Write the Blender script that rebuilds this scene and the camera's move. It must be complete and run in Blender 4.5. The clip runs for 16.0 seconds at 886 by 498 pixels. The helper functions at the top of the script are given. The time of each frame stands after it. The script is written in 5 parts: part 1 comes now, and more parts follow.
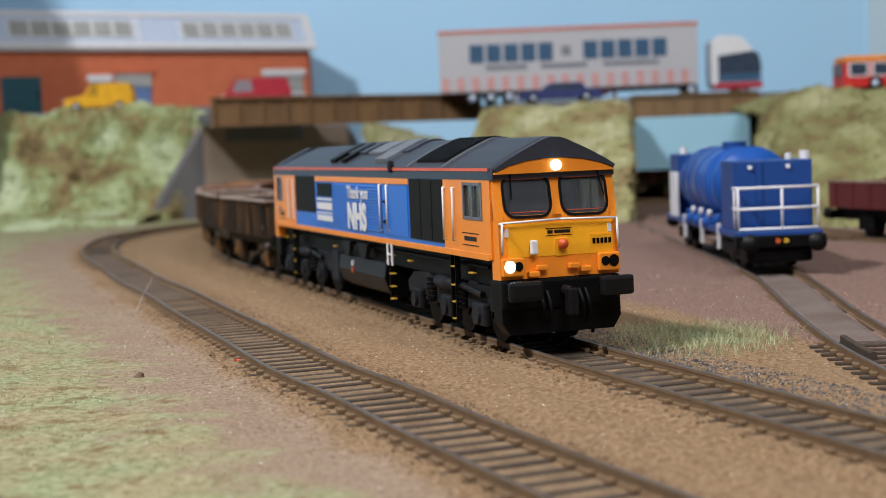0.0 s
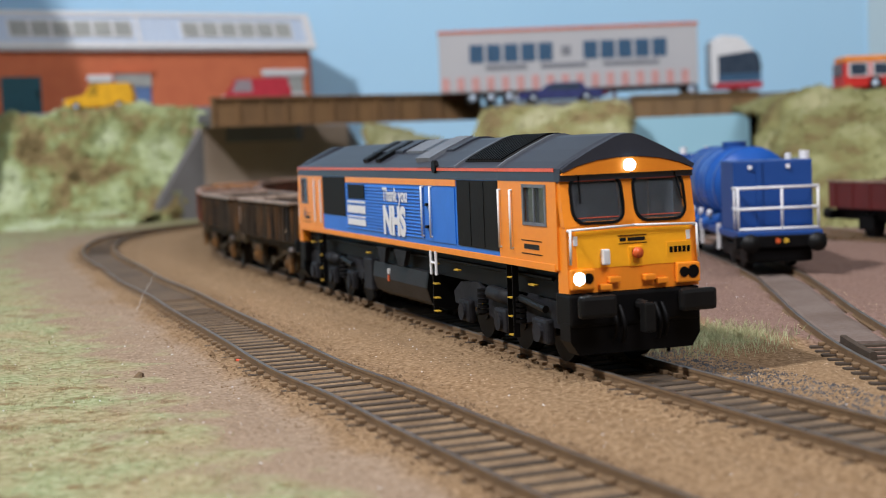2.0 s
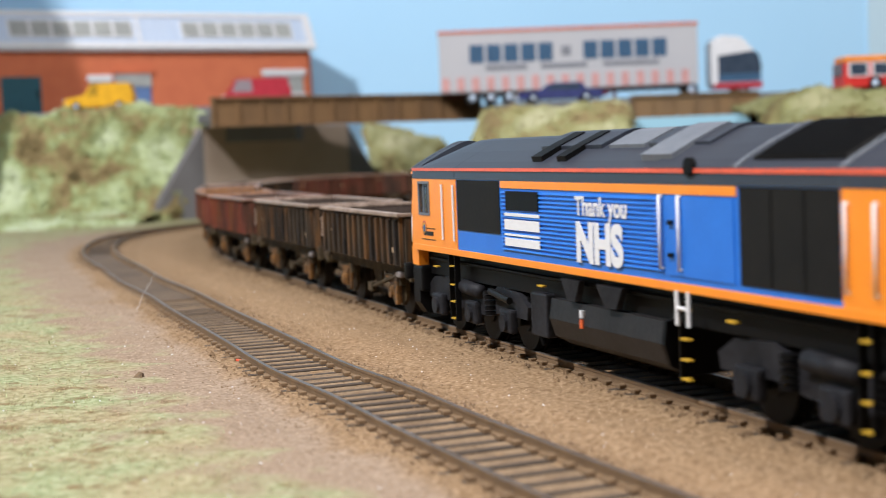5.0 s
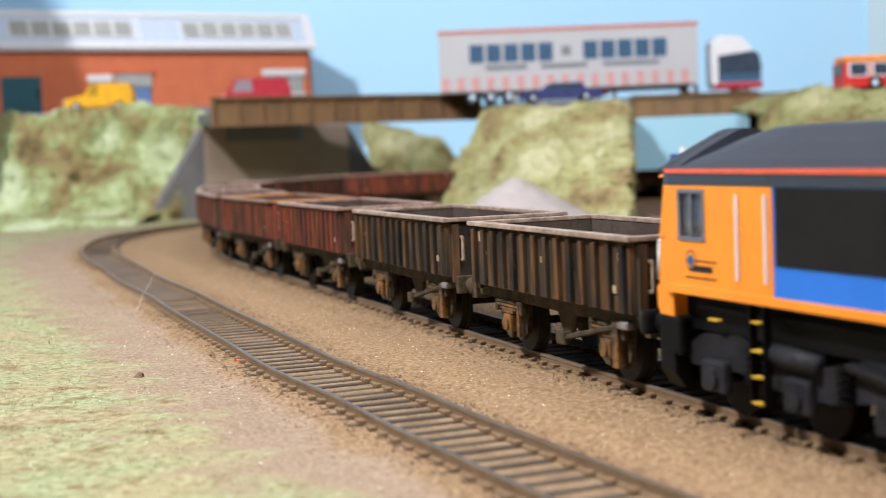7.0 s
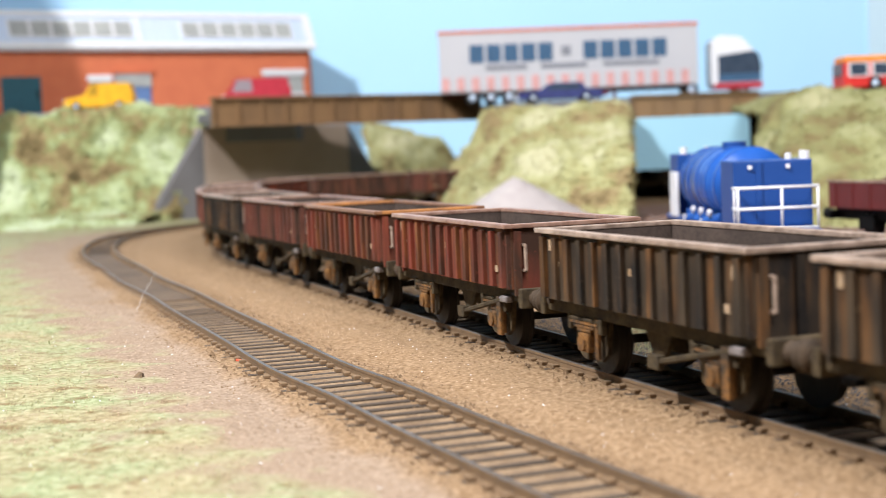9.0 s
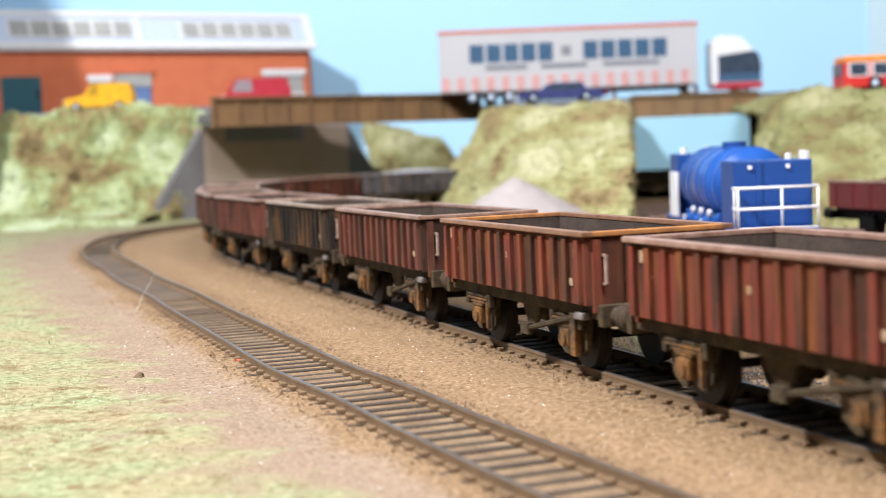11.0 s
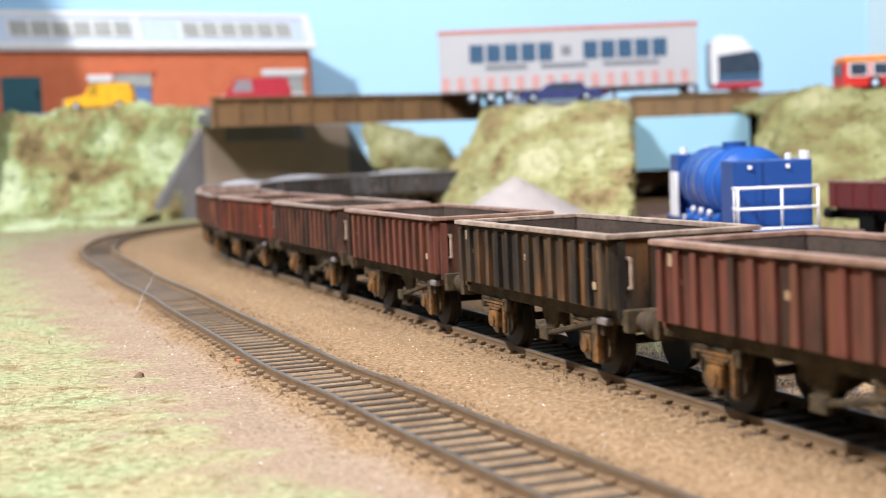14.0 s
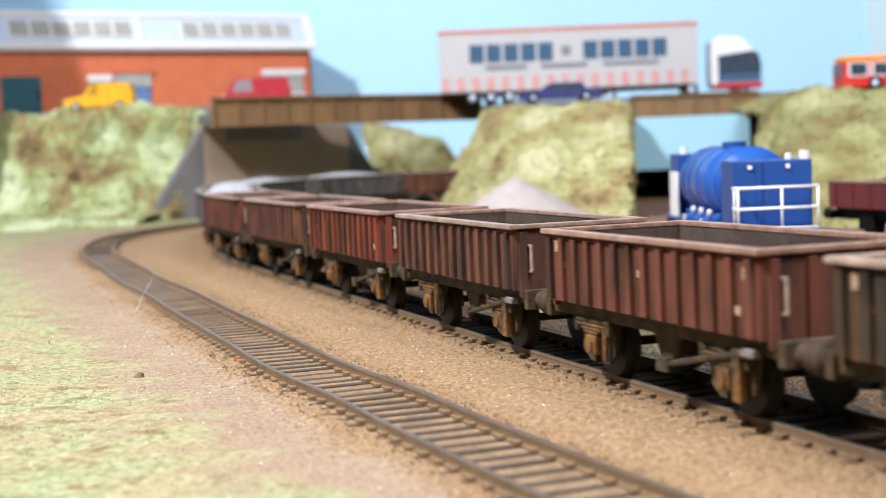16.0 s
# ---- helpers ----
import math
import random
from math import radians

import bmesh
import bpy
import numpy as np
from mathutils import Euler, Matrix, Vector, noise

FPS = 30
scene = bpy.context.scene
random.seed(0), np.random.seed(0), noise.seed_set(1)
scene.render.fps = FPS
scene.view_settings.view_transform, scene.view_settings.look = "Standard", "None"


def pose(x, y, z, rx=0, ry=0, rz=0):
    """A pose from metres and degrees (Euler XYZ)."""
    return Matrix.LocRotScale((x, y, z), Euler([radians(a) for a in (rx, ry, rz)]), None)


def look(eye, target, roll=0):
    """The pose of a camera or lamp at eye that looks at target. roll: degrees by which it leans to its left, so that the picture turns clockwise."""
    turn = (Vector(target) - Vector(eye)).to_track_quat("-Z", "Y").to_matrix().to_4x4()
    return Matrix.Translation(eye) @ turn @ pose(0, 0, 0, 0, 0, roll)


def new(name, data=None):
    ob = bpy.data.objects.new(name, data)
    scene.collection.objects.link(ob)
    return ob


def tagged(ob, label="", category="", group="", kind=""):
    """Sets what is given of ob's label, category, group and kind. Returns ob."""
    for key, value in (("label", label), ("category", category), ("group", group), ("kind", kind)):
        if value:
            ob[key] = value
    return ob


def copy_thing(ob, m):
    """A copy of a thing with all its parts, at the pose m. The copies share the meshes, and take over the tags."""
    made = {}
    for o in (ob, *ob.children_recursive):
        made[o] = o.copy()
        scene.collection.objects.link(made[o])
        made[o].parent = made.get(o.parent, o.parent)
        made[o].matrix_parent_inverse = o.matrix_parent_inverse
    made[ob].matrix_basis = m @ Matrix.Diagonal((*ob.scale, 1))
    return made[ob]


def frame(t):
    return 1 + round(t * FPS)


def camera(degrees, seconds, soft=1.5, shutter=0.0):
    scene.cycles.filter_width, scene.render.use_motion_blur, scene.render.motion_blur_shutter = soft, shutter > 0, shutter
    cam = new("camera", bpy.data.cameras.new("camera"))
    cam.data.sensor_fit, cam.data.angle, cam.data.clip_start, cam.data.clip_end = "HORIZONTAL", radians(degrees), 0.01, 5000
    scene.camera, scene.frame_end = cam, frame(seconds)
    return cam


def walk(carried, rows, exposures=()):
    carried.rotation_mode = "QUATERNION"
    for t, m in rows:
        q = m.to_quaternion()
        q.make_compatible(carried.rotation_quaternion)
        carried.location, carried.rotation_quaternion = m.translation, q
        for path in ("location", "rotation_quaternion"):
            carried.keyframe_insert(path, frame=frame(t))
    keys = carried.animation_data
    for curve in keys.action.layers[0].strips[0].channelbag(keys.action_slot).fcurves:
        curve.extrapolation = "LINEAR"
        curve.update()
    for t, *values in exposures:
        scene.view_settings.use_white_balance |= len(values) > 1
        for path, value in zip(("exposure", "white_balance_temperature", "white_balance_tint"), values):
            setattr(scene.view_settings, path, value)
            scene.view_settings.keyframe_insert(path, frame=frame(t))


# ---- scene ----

# ------------------------------------------------------------ camera
MM = 0.001
cam = camera(33.258, 16.0, soft=0.75, shutter=0.5)
eye = Vector((0, 0, 50.11 * MM))
aim = look(eye, eye + Vector((0, math.cos(radians(3.983)), -math.sin(radians(3.983)))), roll=-2.29)
walk(cam, [(0, aim), (16, aim)], exposures=[(0, -0.08), (2.0, 0.0), (3.5, 0.16), (5.0, 0.40), (7.0, 0.58), (9.0, 0.83), (16, 0.85)])
cam.data.dof.use_dof = True
cam.data.dof.focus_distance = 0.36
cam.data.dof.aperture_fstop = 24.0

# ------------------------------------------------------------ light
world = bpy.data.worlds.new("room_air")
world.use_nodes = True
world.node_tree.nodes["Background"].inputs[0].default_value = (0.75, 0.85, 1.0, 1)
world.node_tree.nodes["Background"].inputs[1].default_value = 0.29
scene.world = world


def area_lamp(name, place, target, sx, sy, watts, colour):
    data = bpy.data.lights.new(name, "AREA")
    data.shape, data.size, data.size_y, data.energy, data.color = "RECTANGLE", sx, sy, watts, colour
    ob = new(name, data)
    ob.matrix_world = look(place, target)
    return tagged(ob, "unseen white area lamp above the layout", "lamp")


area_lamp("layout_lamp", (-0.75, 0.0, 1.15), (0.05, 0.75, 0.0), 0.09, 0.09, 25.5, (0.965, 0.962, 1.0))
# fill lamp added behind the camera to brighten fronts that face it
area_lamp("ceiling_lamp", (0.35, -0.55, 1.25), (0.1, 0.6, 0.0), 0.9, 0.6, 20.0, (0.96, 0.965, 1.03))


# ------------------------------------------------------------ materials
def principled(name):
    m = bpy.data.materials.new(name)
    m.use_nodes = True
    return m, m.node_tree.nodes, m.node_tree.links, m.node_tree.nodes["Principled BSDF"]


def surface(name, colour, rough=0.6, metal=0.0, other=None, scale=150.0, fine=900.0, amount=0.5, bump=0.15, depth=0.0004, streak=1.0, spec=0.4):
    """Colour that drifts into a second one at two scales, with fine relief."""
    m, n, l, b = principled(name)
    other = other or tuple(c * 0.7 for c in colour)
    co = n.new("ShaderNodeTexCoord")
    mp = n.new("ShaderNodeMapping")
    mp.inputs["Scale"].default_value = (1, 1, streak)
    l.new(co.outputs["Object"], mp.inputs[0])
    a, c = n.new("ShaderNodeTexNoise"), n.new("ShaderNodeTexNoise")
    a.inputs["Scale"].default_value, a.inputs["Detail"].default_value = scale, 5
    c.inputs["Scale"].default_value, c.inputs["Detail"].default_value = fine, 3
    l.new(mp.outputs[0], a.inputs["Vector"])
    l.new(co.outputs["Object"], c.inputs["Vector"])
    mix = n.new("ShaderNodeMath")
    mix.operation = "MULTIPLY_ADD"
    mix.inputs[1].default_value = 0.4
    l.new(c.outputs["Fac"], mix.inputs[0])
    sc = n.new("ShaderNodeMath")
    sc.operation = "MULTIPLY"
    sc.inputs[1].default_value = 0.6
    l.new(a.outputs["Fac"], sc.inputs[0])
    l.new(sc.outputs[0], mix.inputs[2])
    ramp = n.new("ShaderNodeValToRGB")
    ramp.color_ramp.elements[0].position, ramp.color_ramp.elements[1].position = 0.5 - 0.18 / max(amount, 0.1) * 0.5, 0.5 + 0.18 / max(amount, 0.1) * 0.5
    ramp.color_ramp.elements[0].color, ramp.color_ramp.elements[1].color = (*other, 1), (*colour, 1)
    l.new(mix.outputs[0], ramp.inputs[0])
    l.new(ramp.outputs[0], b.inputs["Base Color"])
    b.inputs["Roughness"].default_value, b.inputs["Metallic"].default_value = rough, metal
    b.inputs["Specular IOR Level"].default_value = spec
    if bump:
        bp = n.new("ShaderNodeBump")
        bp.inputs["Strength"].default_value, bp.inputs["Distance"].default_value = bump, depth
        l.new(c.outputs["Fac"], bp.inputs["Height"])
        l.new(bp.outputs[0], b.inputs["Normal"])
    return m


def glow(name, colour, strength):
    m, n, l, b = principled(name)
    b.inputs["Base Color"].default_value = (*colour, 1)
    b.inputs["Emission Color"].default_value = (*colour, 1)
    b.inputs["Emission Strength"].default_value = strength
    return m


def glass(name, colour=(0.05, 0.06, 0.07), rough=0.04):
    m, n, l, b = principled(name)
    b.inputs["Base Color"].default_value = (*colour, 1)
    b.inputs["Roughness"].default_value = rough
    b.inputs["Transmission Weight"].default_value = 0.9
    b.inputs["IOR"].default_value = 1.45
    return m


ORANGE = surface("loco_orange", (0.85, 0.27, 0.02), 0.32, other=(0.78, 0.23, 0.018), bump=0.02)
YELLOW = surface("warning_yellow", (0.88, 0.40, 0.015), 0.35, other=(0.82, 0.35, 0.012), bump=0.02)
BLUE = surface("loco_blue", (0.016, 0.155, 0.60), 0.38, other=(0.013, 0.135, 0.54), bump=0.02)
ROOF = surface("roof_dark_blue", (0.022, 0.026, 0.038), 0.42, other=(0.03, 0.034, 0.046), scale=40, bump=0.04, spec=0.5)
ROOF_GREY = surface("roof_grey", (0.16, 0.17, 0.19), 0.5, other=(0.1, 0.11, 0.13), scale=90)
STRIPE = surface("stripe_red", (0.75, 0.12, 0.06), 0.4, bump=0)
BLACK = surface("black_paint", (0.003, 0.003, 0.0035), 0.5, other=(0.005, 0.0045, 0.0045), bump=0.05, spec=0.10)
GRILLE = surface("grille_black", (0.005, 0.005, 0.005), 0.7, other=(0.010, 0.009, 0.008), bump=0.1, spec=0.2)
BOGIE = surface("bogie_grey_black", (0.024, 0.024, 0.028), 0.6, other=(0.005, 0.005, 0.006), scale=120, bump=0.12, spec=0.18)
TANK = surface("tank_dark_grey", (0.024, 0.022, 0.022), 0.5, other=(0.009, 0.0085, 0.008), scale=60, spec=0.18)
WHITE = surface("white_paint", (0.70, 0.70, 0.71), 0.5, other=(0.62, 0.62, 0.63), bump=0.03, spec=0.25)
STEP_YELLOW = surface("step_yellow", (0.60, 0.36, 0.03), 0.5, bump=0.03)
RED = surface("red_lamp", (0.72, 0.12, 0.03), 0.35, bump=0)
BRIGHT = glow("lit_headlight", (0.62, 0.80, 1.0), 6.0)
CAB_GLASS = glass("cab_glass", (0.42, 0.47, 0.52))
CAB_IN = surface("cab_interior", (0.13, 0.14, 0.16), 0.7)

RAIL_TOP = surface("rail_polished_top", (0.22, 0.19, 0.165), 0.45, 0.7, other=(0.12, 0.092, 0.07), scale=60, bump=0.03)
RAIL_SIDE = surface("rail_rusty_side", (0.19, 0.118, 0.06), 0.8, 0.0, other=(0.125, 0.077, 0.04), scale=200, bump=0.2)
SLEEPER = surface("sleeper_brown", (0.066, 0.046, 0.03), 0.9, other=(0.036, 0.025, 0.017), scale=250, fine=1500, bump=0.3)
INFILL = surface("oily_infill", (0.13, 0.088, 0.055), 0.85, other=(0.07, 0.047, 0.03), scale=60, amount=0.8, bump=0.5)
BED = surface("dirty_track_bed", (0.235, 0.158, 0.090), 0.92, other=(0.14, 0.090, 0.050), scale=160, fine=1100, amount=0.9, bump=0.6)
BED_DARK = surface("dark_track_bed", (0.15, 0.105, 0.066), 0.85, other=(0.08, 0.057, 0.038), scale=160, fine=1100, amount=0.9, bump=0.6)
GREY_EARTH = surface("grey_earth", (0.175, 0.135, 0.115), 0.95, other=(0.115, 0.080, 0.063), scale=60, amount=0.7, bump=0.5)
GRAIN = surface("ballast_grains", (0.235, 0.15, 0.08), 0.9, other=(0.13, 0.08, 0.043), scale=70, fine=1200, amount=0.8, bump=0.2)
GREY_GRAIN = surface("grey_grains", (0.13, 0.125, 0.125), 0.9, other=(0.05, 0.05, 0.056), scale=200, amount=0.8)
GIRDER = surface("rusty_girder", (0.23, 0.13, 0.055), 0.75, other=(0.14, 0.08, 0.038), scale=45, amount=0.7, streak=0.3, bump=0.15)
CONCRETE = surface("painted_abutment", (0.185, 0.18, 0.185), 0.85, other=(0.125, 0.115, 0.11), scale=22, bump=0.15)
# brown lifted to put the light on the face into its colour
ABUTMENT = surface("lit_brown_abutment_face", (0.42, 0.33, 0.26), 0.85, other=(0.33, 0.25, 0.19), scale=22, bump=0.15)
ROAD = surface("model_road", (0.16, 0.16, 0.17), 0.85, other=(0.12, 0.12, 0.125), scale=40)
SKY = surface("sky_backdrop_paint", (0.44, 0.70, 0.90), 0.8, other=(0.39, 0.65, 0.87), scale=1.2, fine=6, amount=0.5, bump=0)
SKY_TEAL = surface("teal_panel_paint", (0.33, 0.57, 0.68), 0.8, other=(0.29, 0.52, 0.64), scale=4, fine=12, bump=0)
SKY_PALE = surface("pale_backdrop_paint", (0.52, 0.68, 0.76), 0.8, other=(0.48, 0.65, 0.74), scale=1.2, fine=6, bump=0)
ROOM = surface("room_wall_paint", (0.55, 0.53, 0.5), 0.9, other=(0.5, 0.48, 0.46), scale=2, fine=12, bump=0)
PILE = surface("grey_gravel_pile", (0.42, 0.38, 0.36), 0.95, other=(0.33, 0.29, 0.28), scale=120, fine=900, bump=0.5, depth=0.001)
BRICK = surface("orange_brick", (0.60, 0.17, 0.075), 0.85, other=(0.50, 0.13, 0.06), scale=60, bump=0.05)
PALE = surface("pale_panel", (0.52, 0.60, 0.72), 0.55, other=(0.46, 0.55, 0.68), scale=30, bump=0.02)
SKYLIGHT = surface("skylight_grey", (0.40, 0.41, 0.38), 0.4, other=(0.29, 0.30, 0.29), scale=60, bump=0.02)
TEAL = surface("teal_door", (0.02, 0.10, 0.13), 0.6)
DOOR_BLUE = surface("blue_shutter", (0.10, 0.19, 0.42), 0.55, other=(0.16, 0.25, 0.42))
CAR_YELLOW = surface("van_yellow", (0.80, 0.42, 0.02), 0.35, bump=0)
CAR_RED = surface("van_red", (0.48, 0.03, 0.05), 0.35, bump=0)
CAR_BLUE = surface("car_navy", (0.05, 0.06, 0.18), 0.25, bump=0)
BUS_RED = surface("bus_red", (0.62, 0.035, 0.03), 0.35, bump=0)
BUS_ORANGE = surface("bus_orange", (0.85, 0.28, 0.03), 0.4, bump=0)
CREAM = surface("trailer_grey_white", (0.45, 0.45, 0.465), 0.55, other=(0.41, 0.41, 0.43), scale=20, bump=0.02)
PINK = surface("curtain_pink_stripe", (0.62, 0.33, 0.31), 0.6, bump=0)
SALMON = surface("trailer_salmon_edge", (0.62, 0.20, 0.13), 0.5, bump=0)
LETTER = surface("letter_teal_blue", (0.035, 0.10, 0.19), 0.5, bump=0)
GREYBAR = surface("letter_grey", (0.22, 0.23, 0.26), 0.5, bump=0)
DARK_GLASS = surface("dark_glass", (0.03, 0.045, 0.07), 0.12, other=(0.05, 0.07, 0.1), bump=0)
VAN_GLASS = surface("van_amber_glass", (0.42, 0.24, 0.03), 0.2, bump=0)
PALE_GLASS = surface("van_grey_glass", (0.30, 0.25, 0.27), 0.2, bump=0)
TYRE = surface("tyre_black", (0.015, 0.015, 0.015), 0.8)
TANK_BLUE = surface("tank_blue", (0.007, 0.046, 0.20), 0.45, other=(0.009, 0.054, 0.225), scale=80, bump=0.03)
TANK_PALE = surface("tank_mid_blue", (0.016, 0.09, 0.36), 0.3, other=(0.011, 0.066, 0.28), scale=80, bump=0.03)
MAROON = surface("maroon_paint", (0.13, 0.018, 0.018), 0.55, other=(0.08, 0.015, 0.014), scale=90)
RUST = surface("rust_orange", (0.20, 0.088, 0.02), 0.85, other=(0.04, 0.026, 0.014), scale=170, amount=0.95, bump=0.4)
FRAME = surface("underframe_dirt", (0.085, 0.060, 0.031), 0.85, other=(0.026, 0.019, 0.012), scale=140, amount=0.7, bump=0.3, spec=0.2)
WHEEL = surface("wheel_dirty_steel", (0.04, 0.031, 0.024), 0.65, 0.2, other=(0.015, 0.012, 0.01), scale=200)
LOAD = surface("grey_stone_load", (0.44, 0.44, 0.47), 0.95, other=(0.25, 0.25, 0.28), scale=300, amount=0.8, bump=0.6, depth=0.001)
TAN = surface("faded_tan_mark", (0.46, 0.34, 0.23), 0.7, other=(0.28, 0.17, 0.08), scale=400, amount=0.9, bump=0)
BUFFER_BROWN = surface("buffer_dirty_brown", (0.075, 0.045, 0.022), 0.8, other=(0.03, 0.02, 0.012), scale=200)
BUFFER = surface("buffer_black_steel", (0.008, 0.008, 0.008), 0.5, 0.2, spec=0.25)


def weathered(name, base, second, rust, grime, rust_share=0.5):
    """Faded paint with rust running down it and patches of grime."""
    m, n, l, b = principled(name)
    co = n.new("ShaderNodeTexCoord")
    info = n.new("ShaderNodeObjectInfo")
    shift = n.new("ShaderNodeVectorMath")
    shift.operation = "ADD"
    l.new(co.outputs["Object"], shift.inputs[0])
    l.new(info.outputs["Random"], shift.inputs[1])

    def noisy(scale, zs, detail):
        mp = n.new("ShaderNodeMapping")
        mp.inputs["Scale"].default_value = (1, 1, zs)
        l.new(shift.outputs[0], mp.inputs[0])
        t = n.new("ShaderNodeTexNoise")
        t.inputs["Scale"].default_value, t.inputs["Detail"].default_value = scale, detail
        l.new(mp.outputs[0], t.inputs["Vector"])
        return t.outputs["Fac"]

    def step(fac, lo, hi):
        r = n.new("ShaderNodeMapRange")
        r.inputs["From Min"].default_value, r.inputs["From Max"].default_value = lo, hi
        l.new(fac, r.inputs["Value"])
        return r.outputs[0]

    def mixed(fac, x, y):
        t = n.new("ShaderNodeMix")
        t.data_type = "RGBA"
        l.new(fac, t.inputs["Factor"])
        for k, v in (("A", x), ("B", y)):
            if isinstance(v, tuple):
                t.inputs[k].default_value = (*v, 1)
            else:
                l.new(v, t.inputs[k])
        return t.outputs["Result"]
    c = mixed(step(noisy(60, 1, 4), 0.35, 0.65), base, second)
    c = mixed(step(noisy(260, 0.10, 5), 0.66 - rust_share * 0.25, 0.80 - rust_share * 0.15), c, rust)
    c = mixed(step(noisy(95, 0.35, 6), 0.43, 0.62), c, grime)
    c = mixed(step(noisy(900, 1, 3), 0.60, 0.85), c, second)
    l.new(c, b.inputs["Base Color"])
    b.inputs["Roughness"].default_value, b.inputs["Specular IOR Level"].default_value = 0.8, 0.18
    bp = n.new("ShaderNodeBump")
    bp.inputs["Strength"].default_value, bp.inputs["Distance"].default_value = 0.25, 0.0003
    l.new(noisy(900, 1, 3), bp.inputs["Height"])
    l.new(bp.outputs[0], b.inputs["Normal"])
    return m


WAGON_PAINTS = {
    "dark": weathered("wagon_dark_brown", (0.033, 0.025, 0.017), (0.065, 0.044, 0.026), (0.18, 0.077, 0.022), (0.014, 0.011, 0.009), 0.72),
    "rusty": weathered("wagon_rusty_red", (0.175, 0.038, 0.022), (0.13, 0.042, 0.025), (0.24, 0.09, 0.024), (0.06, 0.028, 0.016), 0.6),
    "red": weathered("wagon_red", (0.175, 0.036, 0.021), (0.145, 0.04, 0.024), (0.23, 0.09, 0.024), (0.05, 0.024, 0.015), 0.55),
    "maroon": weathered("wagon_red_brown", (0.148, 0.043, 0.028), (0.11, 0.044, 0.028), (0.15, 0.06, 0.023), (0.042, 0.022, 0.014), 0.4),
    "brown": weathered("wagon_rust_brown", (0.138, 0.049, 0.031), (0.10, 0.044, 0.028), (0.17, 0.07, 0.028), (0.04, 0.024, 0.017), 0.5),
    "grey": weathered("wagon_dark_grey", (0.075, 0.072, 0.074), (0.10, 0.09, 0.085), (0.16, 0.085, 0.04), (0.04, 0.036, 0.034), 0.4),
}
RIMS = {
    "dark": surface("rim_worn_brown", (0.38, 0.28, 0.215), 0.5, other=(0.15, 0.10, 0.07), scale=200, amount=0.7),
    "rusty": surface("rim_rust_stained", (0.26, 0.125, 0.06), 0.45, other=(0.14, 0.065, 0.035), scale=200, amount=0.7),
    "red": surface("rim_worn_pink", (0.34, 0.21, 0.155), 0.42, other=(0.18, 0.09, 0.06), scale=200, amount=0.7),
    "maroon": surface("rim_worn_rust", (0.33, 0.20, 0.145), 0.42, other=(0.16, 0.085, 0.055), scale=200, amount=0.7),
    "brown": surface("rim_worn_dull", (0.34, 0.225, 0.17), 0.42, other=(0.16, 0.10, 0.07), scale=200, amount=0.7),
    "grey": surface("rim_worn_grey", (0.22, 0.19, 0.18), 0.6, other=(0.12, 0.1, 0.09), scale=200, amount=0.7),
}

LINING = surface("wagon_inside_dirt", (0.085, 0.062, 0.05), 0.9, other=(0.04, 0.03, 0.025), scale=90, amount=0.7, bump=0.3, spec=0.15)
RUST_RIM = surface("rim_orange_rust", (0.46, 0.19, 0.05), 0.75, other=(0.26, 0.11, 0.04), scale=160, amount=0.7)


